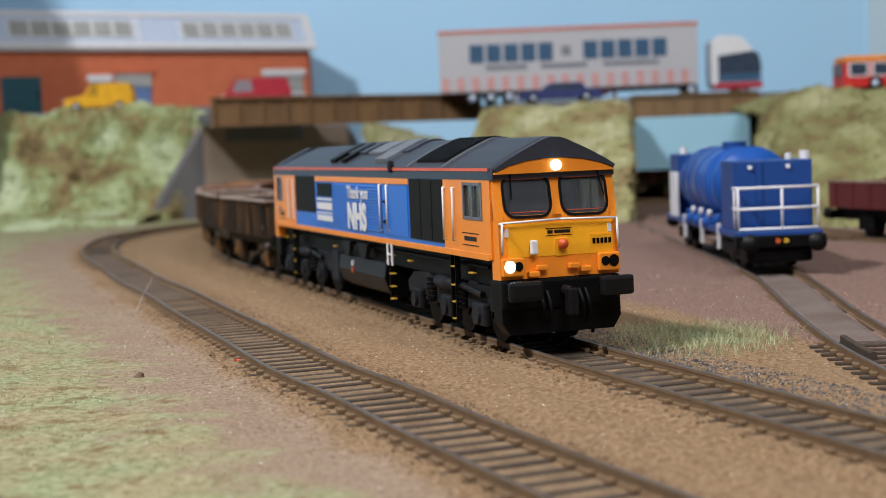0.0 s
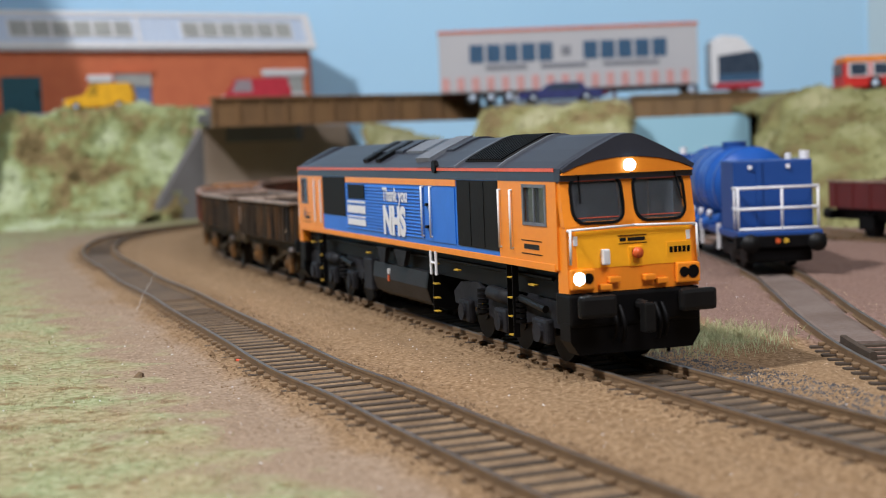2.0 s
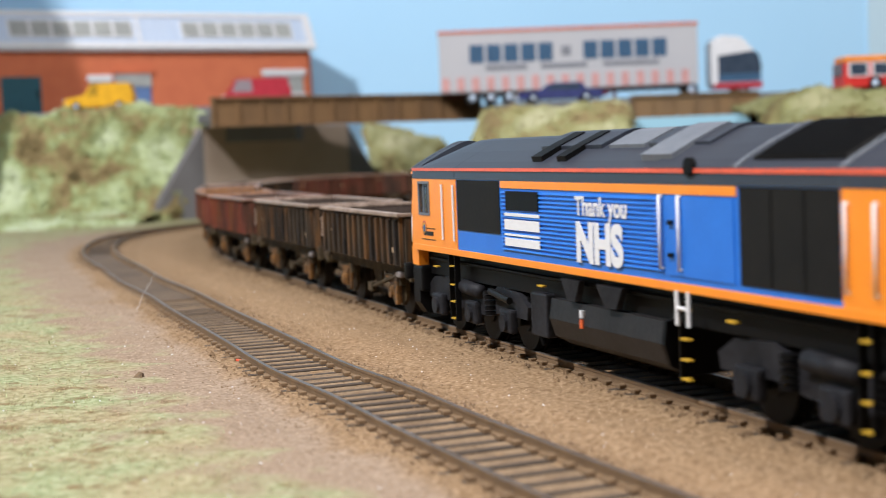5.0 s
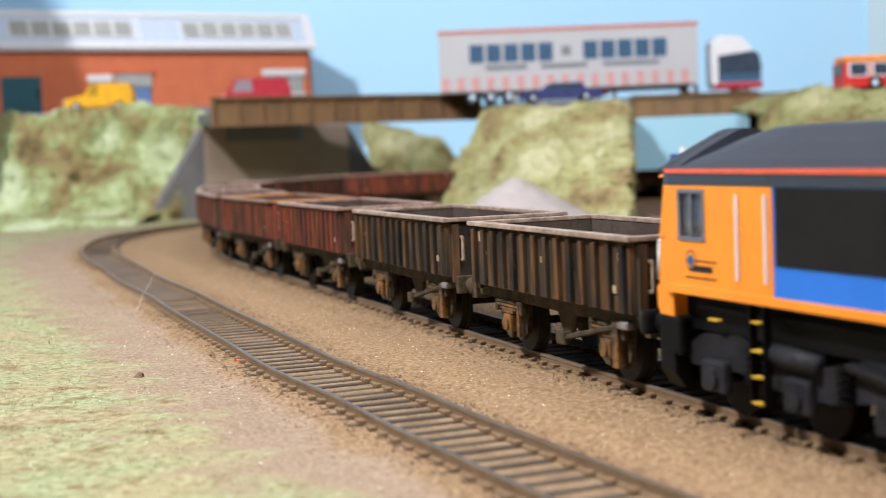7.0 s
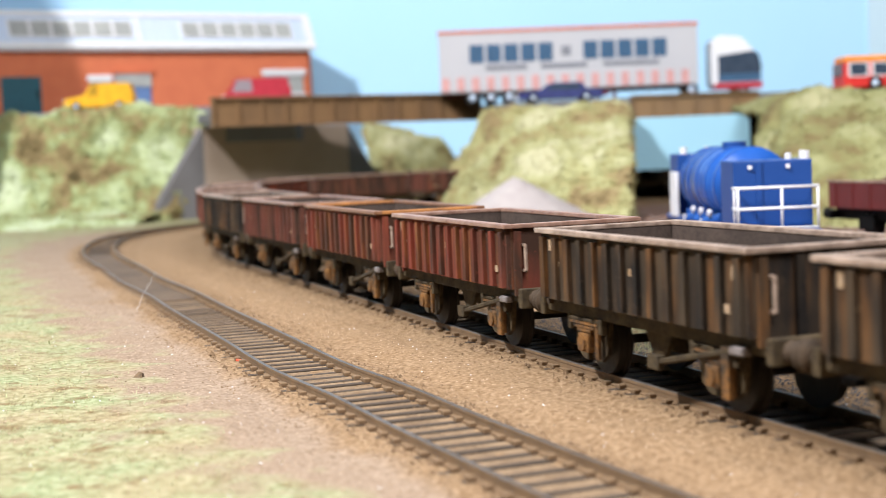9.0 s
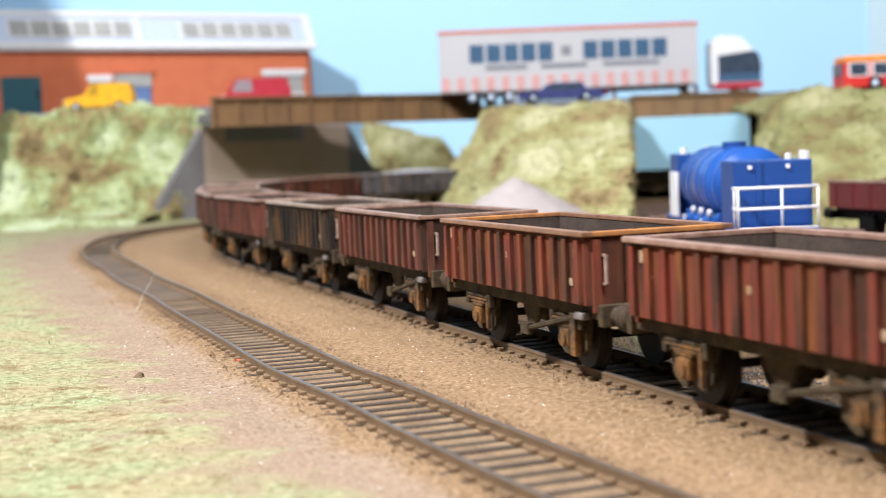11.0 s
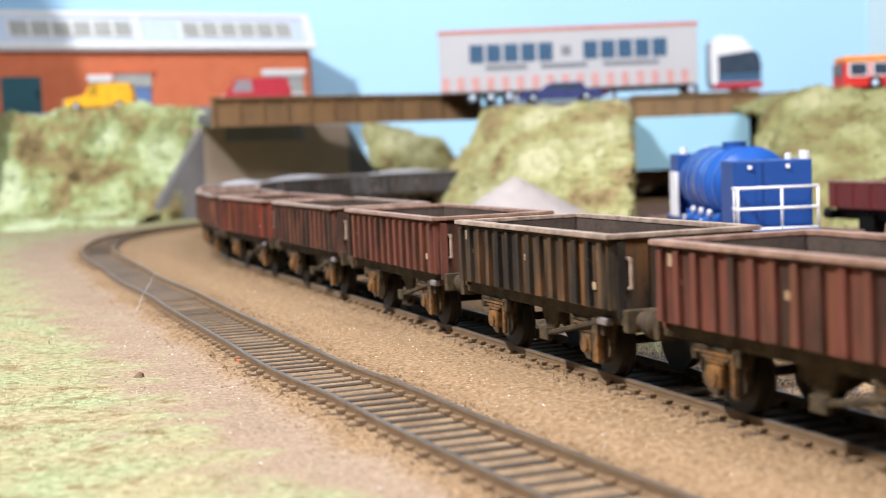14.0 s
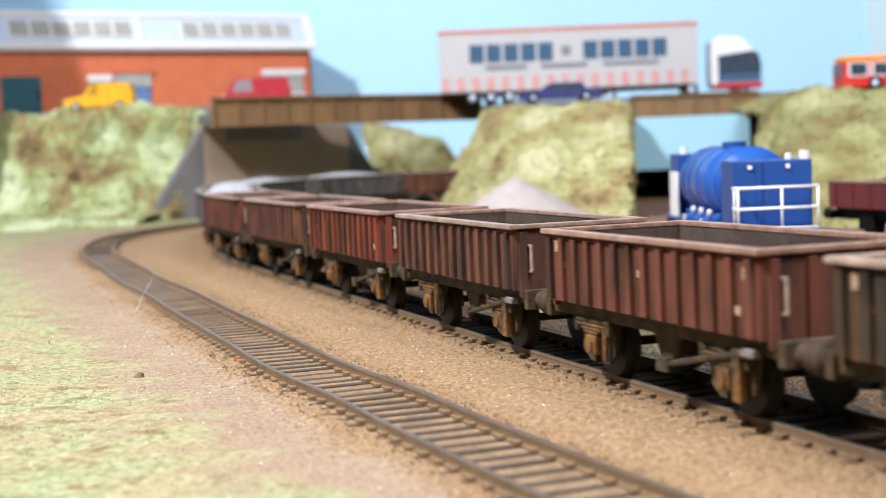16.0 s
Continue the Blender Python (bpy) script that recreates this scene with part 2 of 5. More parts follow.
def ground_material():
    """Brown scatter, with green turf where the zone layer says so and red-brown or grey earth in the yard."""
    m, n, l, b = principled("ground_scatter")
    co = n.new("ShaderNodeTexCoord")
    att = n.new("ShaderNodeVertexColor")
    att.layer_name = "zone"
    sep = n.new("ShaderNodeSeparateColor")
    l.new(att.outputs["Color"], sep.inputs[0])

    def noisy(scale, detail=4):
        t = n.new("ShaderNodeTexNoise")
        t.inputs["Scale"].default_value, t.inputs["Detail"].default_value = scale, detail
        l.new(co.outputs["Object"], t.inputs["Vector"])
        return t.outputs["Fac"]

    def ramp(fac, stops):
        r = n.new("ShaderNodeValToRGB")
        while len(r.color_ramp.elements) < len(stops):
            r.color_ramp.elements.new(0.5)
        for e, (p, c) in zip(r.color_ramp.elements, stops):
            e.position, e.color = p, (*c, 1)
        l.new(fac, r.inputs[0])
        return r.outputs[0]

    def mixed(fac, x, y):
        t = n.new("ShaderNodeMix")
        t.data_type = "RGBA"
        l.new(fac, t.inputs["Factor"])
        l.new(x, t.inputs["A"])
        l.new(y, t.inputs["B"])
        return t.outputs["Result"]

    def masked(chan, scale, gain):
        a = n.new("ShaderNodeMath")
        a.operation = "MULTIPLY_ADD"
        l.new(noisy(scale), a.inputs[0])
        a.inputs[1].default_value = gain
        l.new(sep.outputs[chan], a.inputs[2])
        r = n.new("ShaderNodeMapRange")
        r.inputs["From Min"].default_value, r.inputs["From Max"].default_value = 0.35 + gain * 0.5, 0.65 + gain * 0.5
        l.new(a.outputs[0], r.inputs["Value"])
        return r.outputs[0]

    big, fine, speck = noisy(26, 5), noisy(950, 4), noisy(1900, 2)
    dirt = mixed(big, ramp(fine, [(0.3, (0.12, 0.070, 0.034)), (0.5, (0.215, 0.134, 0.070)), (0.72, (0.33, 0.225, 0.13))]),
                 ramp(fine, [(0.3, (0.155, 0.096, 0.050)), (0.5, (0.245, 0.158, 0.087)), (0.72, (0.35, 0.248, 0.155))]))
    patch = ramp(noisy(55, 6), [(0.30, (0.0, 0.0, 0.0)), (0.70, (1.0, 1.0, 1.0))])
    turf = mixed(patch, ramp(noisy(620, 6), [(0.3, (0.19, 0.145, 0.078)), (0.5, (0.29, 0.235, 0.13)), (0.72, (0.38, 0.325, 0.20))]),
                 ramp(noisy(620, 6), [(0.3, (0.135, 0.15, 0.068)), (0.5, (0.235, 0.265, 0.135)), (0.72, (0.36, 0.385, 0.235))]))
    blotch = ramp(noisy(150, 5), [(0.56, (0.0, 0.0, 0.0)), (0.68, (1.0, 1.0, 1.0))])
    turf = mixed(blotch, turf, ramp(fine, [(0.3, (0.10, 0.07, 0.032)), (0.7, (0.25, 0.18, 0.09))]))
    red = ramp(fine, [(0.3, (0.13, 0.075, 0.055)), (0.6, (0.24, 0.155, 0.125))])
    pale = mixed(noisy(60, 5), ramp(fine, [(0.3, (0.14, 0.093, 0.060)), (0.7, (0.30, 0.218, 0.15))]), ramp(fine, [(0.3, (0.215, 0.15, 0.10)), (0.7, (0.385, 0.295, 0.213))]))
    colour = mixed(masked("Blue", 40, 0.8), dirt, red)
    colour = mixed(masked("Green", 30, 0.9), colour, pale)
    colour = mixed(masked("Red", 60, 1.5), colour, turf)
    l.new(colour, b.inputs["Base Color"])
    b.inputs["Roughness"].default_value, b.inputs["Specular IOR Level"].default_value = 0.95, 0.15
    bp = n.new("ShaderNodeBump")
    bp.inputs["Strength"].default_value, bp.inputs["Distance"].default_value = 0.35, 0.0004
    add = n.new("ShaderNodeMath")
    l.new(fine, add.inputs[0])
    l.new(speck, add.inputs[1])
    l.new(add.outputs[0], bp.inputs["Height"])
    l.new(bp.outputs[0], b.inputs["Normal"])
    return m


def foliage(name, stops):
    m, n, l, b = principled(name)
    co = n.new("ShaderNodeTexCoord")
    isl = n.new("ShaderNodeNewGeometry")
    t, u = n.new("ShaderNodeTexNoise"), n.new("ShaderNodeTexNoise")
    t.inputs["Scale"].default_value, t.inputs["Detail"].default_value = 24, 4
    u.inputs["Scale"].default_value, u.inputs["Detail"].default_value = 130, 4
    for q in (t, u):
        l.new(co.outputs["Object"], q.inputs["Vector"])
    a = n.new("ShaderNodeMath")
    a.operation = "MULTIPLY_ADD"
    a.inputs[1].default_value = 0.07
    l.new(isl.outputs["Random Per Island"], a.inputs[0])
    s2 = n.new("ShaderNodeMath")
    s2.operation = "MULTIPLY_ADD"
    s2.inputs[1].default_value = 0.20
    l.new(u.outputs["Fac"], s2.inputs[0])
    s3 = n.new("ShaderNodeMath")
    s3.operation = "MULTIPLY"
    s3.inputs[1].default_value = 0.86
    l.new(t.outputs["Fac"], s3.inputs[0])
    l.new(s3.outputs[0], s2.inputs[2])
    l.new(s2.outputs[0], a.inputs[2])
    r = n.new("ShaderNodeValToRGB")
    while len(r.color_ramp.elements) < len(stops):
        r.color_ramp.elements.new(0.5)
    for e, (p, c) in zip(r.color_ramp.elements, stops):
        e.position, e.color = p, (*c, 1)
    l.new(a.outputs[0], r.inputs[0])
    l.new(r.outputs[0], b.inputs["Base Color"])
    b.inputs["Roughness"].default_value, b.inputs["Specular IOR Level"].default_value = 0.95, 0.1
    bp = n.new("ShaderNodeBump")
    bp.inputs["Strength"].default_value, bp.inputs["Distance"].default_value = 0.45, 0.002
    l.new(u.outputs["Fac"], bp.inputs["Height"])
    l.new(bp.outputs[0], b.inputs["Normal"])
    return m


GROUND = ground_material()
BUSH = foliage("embankment_scatter", [(0.38, (0.15, 0.11, 0.05)), (0.47, (0.29, 0.22, 0.11)), (0.53, (0.31, 0.285, 0.13)), (0.60, (0.36, 0.355, 0.175)), (0.70, (0.46, 0.44, 0.27))])
BUSH_GREEN = foliage("green_scatter", [(0.36, (0.09, 0.07, 0.03)), (0.45, (0.235, 0.175, 0.085)), (0.52, (0.24, 0.245, 0.105)), (0.58, (0.31, 0.36, 0.18)), (0.68, (0.45, 0.50, 0.32))])
BUSH_OLIVE = foliage("olive_scatter", [(0.36, (0.085, 0.066, 0.028)), (0.46, (0.185, 0.145, 0.066)), (0.54, (0.21, 0.20, 0.085)), (0.62, (0.26, 0.26, 0.12)), (0.74, (0.35, 0.33, 0.19))])
BLADE = foliage("static_grass", [(0.35, (0.30, 0.26, 0.14)), (0.5, (0.42, 0.39, 0.21)), (0.65, (0.39, 0.44, 0.24)), (0.85, (0.58, 0.56, 0.38))])


# ------------------------------------------------------------ builders (all lengths in millimetres)
def root(name, label, category, m=None, group="", kind=""):
    ob = new(name)
    ob.empty_display_size = 0.01
    if m is not None:
        ob.matrix_basis = m
    return tagged(ob, label, category, group, kind)


def mesh_of(name, bm, mat, smooth=False):
    bmesh.ops.recalc_face_normals(bm, faces=bm.faces[:])
    bmesh.ops.scale(bm, vec=(MM, MM, MM), verts=bm.verts[:])
    me = bpy.data.meshes.new(name)
    bm.to_mesh(me)
    bm.free()
    for k in (mat if isinstance(mat, (list, tuple)) else [mat]):
        me.materials.append(k)
    if smooth:
        me.polygons.foreach_set("use_smooth", [True] * len(me.polygons))
    return me


def part(name, bm, mat, parent=None, label="", smooth=False):
    ob = new(name, mesh_of(name, bm, mat, smooth))
    if parent is not None:
        ob.parent = parent
    return tagged(ob, label)


def raw(name, verts, faces, mat, kind="", label="", category=""):
    me = bpy.data.meshes.new(name)
    me.from_pydata([(x * MM, y * MM, z * MM) for x, y, z in verts], [], faces)
    me.materials.append(mat)
    return tagged(new(name, me), label, category, "", kind)


def box(x0, x1, y0, y1, z0, z1, bev=0.0, bm=None):
    bm = bm or bmesh.new()
    v = bmesh.ops.create_cube(bm, size=1.0)["verts"]
    for q in v:
        q.co = Vector(((x0 + x1) / 2 + q.co.x * (x1 - x0), (y0 + y1) / 2 + q.co.y * (y1 - y0), (z0 + z1) / 2 + q.co.z * (z1 - z0)))
    if bev:
        bmesh.ops.bevel(bm, geom=list({e for q in v for e in q.link_edges}), offset=bev, segments=2, affect="EDGES", profile=0.6)
    return bm


def rod(p, q, r, seg=8, bm=None, r2=None):
    bm = bm or bmesh.new()
    p, q = Vector(p), Vector(q)
    d = q - p
    m = Matrix.Translation((p + q) / 2) @ d.to_track_quat("Z", "Y").to_matrix().to_4x4()
    bmesh.ops.create_cone(bm, cap_ends=True, segments=seg, radius1=r, radius2=r if r2 is None else r2, depth=d.length, matrix=m)
    return bm


def prism(outline, a, b, axis="x", bm=None):
    """An outline of (u, v) drawn out from a to b along an axis."""
    bm = bm or bmesh.new()
    place = {"x": lambda u, v, w: (w, u, v), "y": lambda u, v, w: (u, w, v), "z": lambda u, v, w: (u, v, w)}[axis]
    one = [bm.verts.new(place(u, v, a)) for u, v in outline]
    two = [bm.verts.new(place(u, v, b)) for u, v in outline]
    bm.faces.new(one)
    bm.faces.new(two[::-1])
    for i in range(len(one)):
        j = (i + 1) % len(one)
        bm.faces.new((one[i], one[j], two[j], two[i]))
    return bm


def rounded(y0, y1, z0, z1, r, n=4):
    out = []
    for cy, cz, s in ((y1 - r, z1 - r, 0), (y0 + r, z1 - r, 90), (y0 + r, z0 + r, 180), (y1 - r, z0 + r, 270)):
        for k in range(n + 1):
            a = radians(s + 90 * k / n)
            out.append((cy + r * math.cos(a), cz + r * math.sin(a)))
    return out


def frame_ring(y0, y1, z0, z1, r, t, x0, x1):
    """A rounded window frame, t wide, from x0 to x1."""
    bm = bmesh.new()
    o, i = rounded(y0, y1, z0, z1, r), rounded(y0 + t, y1 - t, z0 + t, z1 - t, max(r - t, 0.2))
    rings = [[bm.verts.new((x, u, v)) for u, v in c] for x, c in ((x0, o), (x1, o), (x1, i), (x0, i))]
    for a in range(4):
        p, q = rings[a], rings[(a + 1) % 4]
        for k in range(len(p)):
            j = (k + 1) % len(p)
            bm.faces.new((p[k], p[j], q[j], q[k]))
    return bm


# ------------------------------------------------------------ track lines
def smooth_line(pts, n=24):
    p = [Vector(q) for q in pts]
    p = [2 * p[0] - p[1]] + p + [2 * p[-1] - p[-2]]
    out = []
    for i in range(1, len(p) - 2):
        a, b, c, d = p[i - 1:i + 3]
        ln = (c - b).length
        m1, m2 = (c - a).normalized() * ln, (d - b).normalized() * ln
        for k in range(n):
            t = k / n
            out.append((2 * t**3 - 3 * t * t + 1) * b + (t**3 - 2 * t * t + t) * m1 + (3 * t * t - 2 * t**3) * c + (t**3 - t * t) * m2)
    return out + [p[-2]]


class Line:
    def __init__(self, pts):
        self.p = np.array([tuple(q) for q in smooth_line(pts)])
        self.s = np.concatenate([[0], np.cumsum(np.linalg.norm(np.diff(self.p, axis=0), axis=1))])

    def at(self, s):
        return Vector((float(np.interp(s, self.s, self.p[:, 0])), float(np.interp(s, self.s, self.p[:, 1]))))

    def way(self, s):
        return (self.at(s + 3) - self.at(s - 3)).normalized()

    def zero(self, x, y):
        self.s = self.s - self.s[int(np.argmin(np.hypot(self.p[:, 0] - x, self.p[:, 1] - y)))]
        return self

    def near(self, x, y):
        return float(np.min(np.hypot(self.p[:, 0] - x, self.p[:, 1] - y)))


MAIN = Line([(500, -840), (389, -560), (189, -60), (171, -15), (153, 30), (135, 75), (117.4, 120), (99.8, 164.7), (82.7, 209.5), (66.2, 254),
             (50.1, 299), (34.3, 343.7), (18.8, 388.5), (3.5, 433), (-11.8, 478), (-27.2, 522.7), (-42.7, 567.5), (-58.5, 612), (-74.7, 657),
             (-90, 703), (-103, 750), (-113.5, 800), (-121.5, 850), (-127.5, 900), (-130, 945), (-127, 990), (-117, 1032),
             (-98, 1072), (-68, 1106), (-30, 1135), (15, 1162), (70, 1192), (120, 1211), (170, 1222), (300, 1228), (900, 1235), (1900, 1235)]).zero(117.4, 120)
LOOP = Line([(230, -330), (62, 100), (42, 150), (33, 182), (24.5, 203), (16, 223), (6, 248), (-3, 271), (-16, 306), (-33, 347), (-52, 403), (-82, 490),
             (-102, 550), (-125, 612), (-150, 690), (-177, 770), (-195, 840), (-206, 905), (-210, 960), (-206, 1010), (-195, 1055),
             (-172, 1110), (-135, 1165), (-85, 1210), (-20, 1235), (60, 1248), (300, 1255), (900, 1255)]).zero(42, 150)
SIDING = Line([(96, 60), (98, 200), (100, 300), (101, 350), (106, 410), (113, 470), (119, 530), (121, 620), (122, 700), (124, 1000), (130, 1400), (130, 1900)]).zero(100, 300)
FAR_SIDING = Line([(420, 300), (300, 480), (245, 590), (205, 690), (188, 760), (183, 800)]).zero(205, 690)


def sweep(line, s0, s1, off, outline, step=6.0):
    bm = bmesh.new()
    rows = []
    n = int((s1 - s0) / step)
    for k in range(n + 1):
        s = s0 + (s1 - s0) * k / n
        p, w = line.at(s), line.way(s)
        side = Vector((w.y, -w.x))
        rows.append([bm.verts.new((p.x + side.x * (off + u), p.y + side.y * (off + u), z)) for u, z in outline])
    for a, b in zip(rows[:-1], rows[1:]):
        for i in range(len(outline)):
            j = (i + 1) % len(outline)
            f = bm.faces.new((a[i], a[j], b[j], b[i]))
            f.material_index = 1 if outline[i][1] > -0.2 and outline[j][1] > -0.2 else 0
    bm.faces.new(rows[0])
    bm.faces.new(rows[-1][::-1])
    return bm


RAIL = [(-1.1, -2.4), (1.1, -2.4), (1.1, -2.0), (0.32, -1.8), (0.32, -0.9), (0.46, -0.7), (0.46, -0.12), (0.34, 0.0), (-0.34, 0.0), (-0.46, -0.12), (-0.46, -0.7), (-0.32, -0.9), (-0.32, -1.8), (-1.1, -2.0)]


def track(name, line, s0, s1, parts_from, parts_to, label, skip=()):
    t = root(name, label, "railway track", kind="structure")
    for off in (-8.65, 8.65):
        part("rail", sweep(line, s0, s1, off, RAIL), [RAIL_SIDE, RAIL_TOP], t, "rusty rail with a worn bright top")
    rng = random.Random(len(name))
    proto = mesh_of("sleeper", box(-13.0, 13.0, -1.15, 1.15, -4.6, -2.15, 0.25), SLEEPER)
    chair = bmesh.new()
    for off in (-8.65, 8.65):
        for d in (-1.5, 1.5):
            box(off + d - 0.8, off + d + 0.8, -0.95, 0.95, -2.2, -1.25, 0.25, chair)
    chairs = mesh_of("rail_chairs", chair, RAIL_SIDE)
    rest_v, rest_f = [], []
    s = s0
    while s < s1:
        s += 6.8
        p, w = line.at(s), line.way(s)
        if any(a < s < b for a, b in skip):
            continue
        turn = math.degrees(math.atan2(w.y, w.x)) - 90 + rng.uniform(-1, 1)
        m = pose(p.x * MM, p.y * MM, rng.uniform(-0.25, 0.1) * MM, 0, 0, turn)
        if parts_from < s < parts_to:
            ob = new("sleeper", proto)
            ob.parent, ob.matrix_basis = t, m
            co = new("rail_chair", chairs)
            co.parent, co.matrix_basis = ob, Matrix.Identity(4)
        else:
            k = len(rest_v)
            for x, y in ((-13.0, -1.15), (13.0, -1.15), (13.0, 1.15), (-13.0, 1.15)):
                q = m @ Vector((x * MM, y * MM, -2.0 * MM))
                rest_v.append((q.x / MM, q.y / MM, q.z / MM))
            for x, y in ((-13.0, -1.15), (13.0, -1.15), (13.0, 1.15), (-13.0, 1.15)):
                q = m @ Vector((x * MM, y * MM, -4.6 * MM))
                rest_v.append((q.x / MM, q.y / MM, q.z / MM))
            rest_f += [(k, k + 1, k + 2, k + 3), (k, k + 1, k + 5, k + 4), (k + 1, k + 2, k + 6, k + 5), (k + 2, k + 3, k + 7, k + 6), (k + 3, k, k + 4, k + 7)]
    if rest_v:
        raw("far_sleepers", rest_v, rest_f, SLEEPER, "stuff").parent = t
    return t


# ------------------------------------------------------------ ground and room
GROUND_Z = -3.0


def ground_height(x, y):
    d = min(MAIN.near(x, y), LOOP.near(x, y)) if y < 1300 else 99
    e = SIDING.near(x, y)
    h = GROUND_Z + 0.55 * noise.noise(Vector((x / 22, y / 22, 0))) + 0.3 * noise.noise(Vector((x / 7, y / 7, 3)))
    if d > 19:
        h += min(1.0, (d - 19) / 12) * (0.9 + 1.0 * noise.noise(Vector((x / 45, y / 45, 9))))
    if d < 17:
        k = min(1.0, max(0.0, (d - 8.5) / 3.0))
        rough = noise.noise(Vector((x / 3.1, y / 3.1, 5)))
        h = -2.5 + 0.12 * rough + k * (0.42 + 0.32 * rough)
    elif e < 14:
        h = -1.5 + 0.25 * noise.noise(Vector((x / 5, y / 5, 2))) if y > 362 and e > 8.8 else min(h, -2.75)
        if y > 552 and e > 8.0:
            h = -0.35
    return h


def zones(x, y):
    """Shares of turf, pale earth and red earth."""
    d = LOOP.near(x, y)
    i = int(np.argmin(np.hypot(LOOP.p[:, 0] - x, LOOP.p[:, 1] - y)))
    w = LOOP.p[min(i + 1, len(LOOP.p) - 1)] - LOOP.p[max(i - 1, 0)]
    outside = (x - LOOP.p[i, 0]) * w[1] - (y - LOOP.p[i, 1]) * w[0] < 0
    turf = pale = red = 0.0
    if outside:
        turf = min(0.8, max(0.0, (d - 17 - 0.016 * max(0, y - 300)) / 46))
        pale = min(1.0, max(0.0, (d - 9) / 12)) * 0.75
        if y > 1110:
            turf = 1.0
    else:
        red = min(1.0, max(0.0, (x - np.interp(y, [150, 350, 480, 700, 1000], [130, 78, 45, 10, -20])) / 25)) if y < 1150 else 0.0
        g = math.exp(-(((x - 65) / 24) ** 2 + ((y - 384) / 34) ** 2))
        turf = 0.6 * g if MAIN.near(x, y) > 17 else 0
    return turf, pale, red


def build_ground():
    def ticks(lo, hi, inner_lo, inner_hi, fine, coarse):
        a = list(np.arange(lo, inner_lo, coarse)) + list(np.arange(inner_lo, inner_hi, fine)) + list(np.arange(inner_hi, hi + 1, coarse))
        return a
    xs = ticks(-1500, 1500, -260, 230, 4.0, 60.0)
    ys = list(np.arange(-1500, 120, 60.0)) + list(np.arange(120, 640, 4.0)) + list(np.arange(640, 1300, 10.0)) + list(np.arange(1300, 2001, 60.0))
    nx = len(xs)
    verts = [(x, y, ground_height(x, y)) for y in ys for x in xs]
    faces = [(j * nx + i, j * nx + i + 1, (j + 1) * nx + i + 1, (j + 1) * nx + i) for j in range(len(ys) - 1) for i in range(nx - 1)]
    g = raw("ground", verts, faces, GROUND, "structure", "baseboard covered with brown scatter and patches of green turf", "ground")
    g.data.polygons.foreach_set("use_smooth", [True] * len(g.data.polygons))
    col = g.data.color_attributes.new("zone", "FLOAT_COLOR", "POINT")
    flat = []
    for x, y, z in verts:
        flat += [*zones(x, y), 1.0]
    col.data.foreach_set("color", flat)
    return g


build_ground()


def room():
    def wall(name, *b):
        ob = part(name, box(*b), ROOM)
        return tagged(ob, "plain painted wall of the layout room", "wall", kind="structure")
    wall("wall_south", -2600, 2600, -2100, -2000, -900, 2400)
    wall("wall_north", -2600, 2600, 2400, 2500, -900, 2400)
    wall("wall_west", -2700, -2600, -2100, 2500, -900, 2400)
    wall("wall_east", 2600, 2700, -2100, 2500, -900, 2400)
    tagged(part("ceiling", box(-2700, 2700, -2100, 2500, 2400, 2500), ROOM), "plain painted ceiling", "ceiling", kind="structure")
    tagged(part("floor", box(-2700, 2700, -2100, 2500, -1000, -900), ROAD), "grey floor under the layout", "floor", kind="structure")


room()

# sky boards behind the layout
tagged(part("backdrop", box(-900, 452, 1560, 1566, 17, 520), SKY), "light blue painted sky board behind the layout", "backdrop", kind="structure")
tagged(part("backdrop_panel", box(452, 1200, 1557, 1563, 17, 520), SKY_PALE), "paler blue sky board joined edge to edge", "backdrop", kind="structure")
# unseen board, its edge cut so its shadow falls on the works' left end
tagged(part("layout_end_board", prism([(-900, -4), (-375, -4), (-375, 180), (-362, 208), (-374, 279), (-474, 434), (-582, 600), (-900, 600)], 1176, 1181, "y"), SKY), "unseen upright board added to shade the left of the works", "backdrop", kind="structure")
tagged(part("sky_panel", box(146, 249, 1193, 1238, 63, 66, 0, box(146, 249, 1190, 1193, 24.2, 66)), SKY_TEAL), "blue panel hung under the short bridge", "backdrop", kind="structure")
# black sheet added in place of the unlit space under the bridge
tagged(part("tunnel_back", box(100, 420, 1300, 1304, -4, 75.5), BLACK), "black sheet added for the dark under the bridge", "wall", kind="structure")
tagged(part("backdrop_end", box(-906, -900, 900, 1566, -3, 520), SKY), "blue painted end board of the layout", "backdrop", kind="structure")

track("main_track", MAIN, -700, 1700, -40, 1240, "curved main line with brown sleepers and worn rails")
track("loop_track", LOOP, -300, 1300, -30, 1150, "curved outer line with brown sleepers half buried", skip=((415, 585),))
track("siding_track", SIDING, -200, 1200, -60, 700, "siding with grey earth between its rails", skip=((64, 900),))
track("far_siding_track", FAR_SIDING, -350, 110, -300, 100, "siding under the maroon wagon")
tagged(part("track_infill", sweep(LOOP, 412, 700, 0, [(-7.6, -3.4), (7.6, -3.4), (7.3, -2.3), (5, -1.9), (-5, -1.9), (-7.3, -2.3)]), [INFILL, INFILL]), "dark oily infill between the outer rails", "track infill", kind="structure")
for bed, s0, s1, mat, label in ((LOOP, -200, 412, BED, "dirty brown bed between the outer rails"), (MAIN, -200, 700, BED_DARK, "darker brown bed between the main rails")):
    tagged(part("track_bed", sweep(bed, s0, s1, 0, [(-8.0, -3.6), (8.0, -3.6), (7.6, -2.45), (-7.6, -2.45)]), [mat, mat]), label, "track bed", kind="structure")
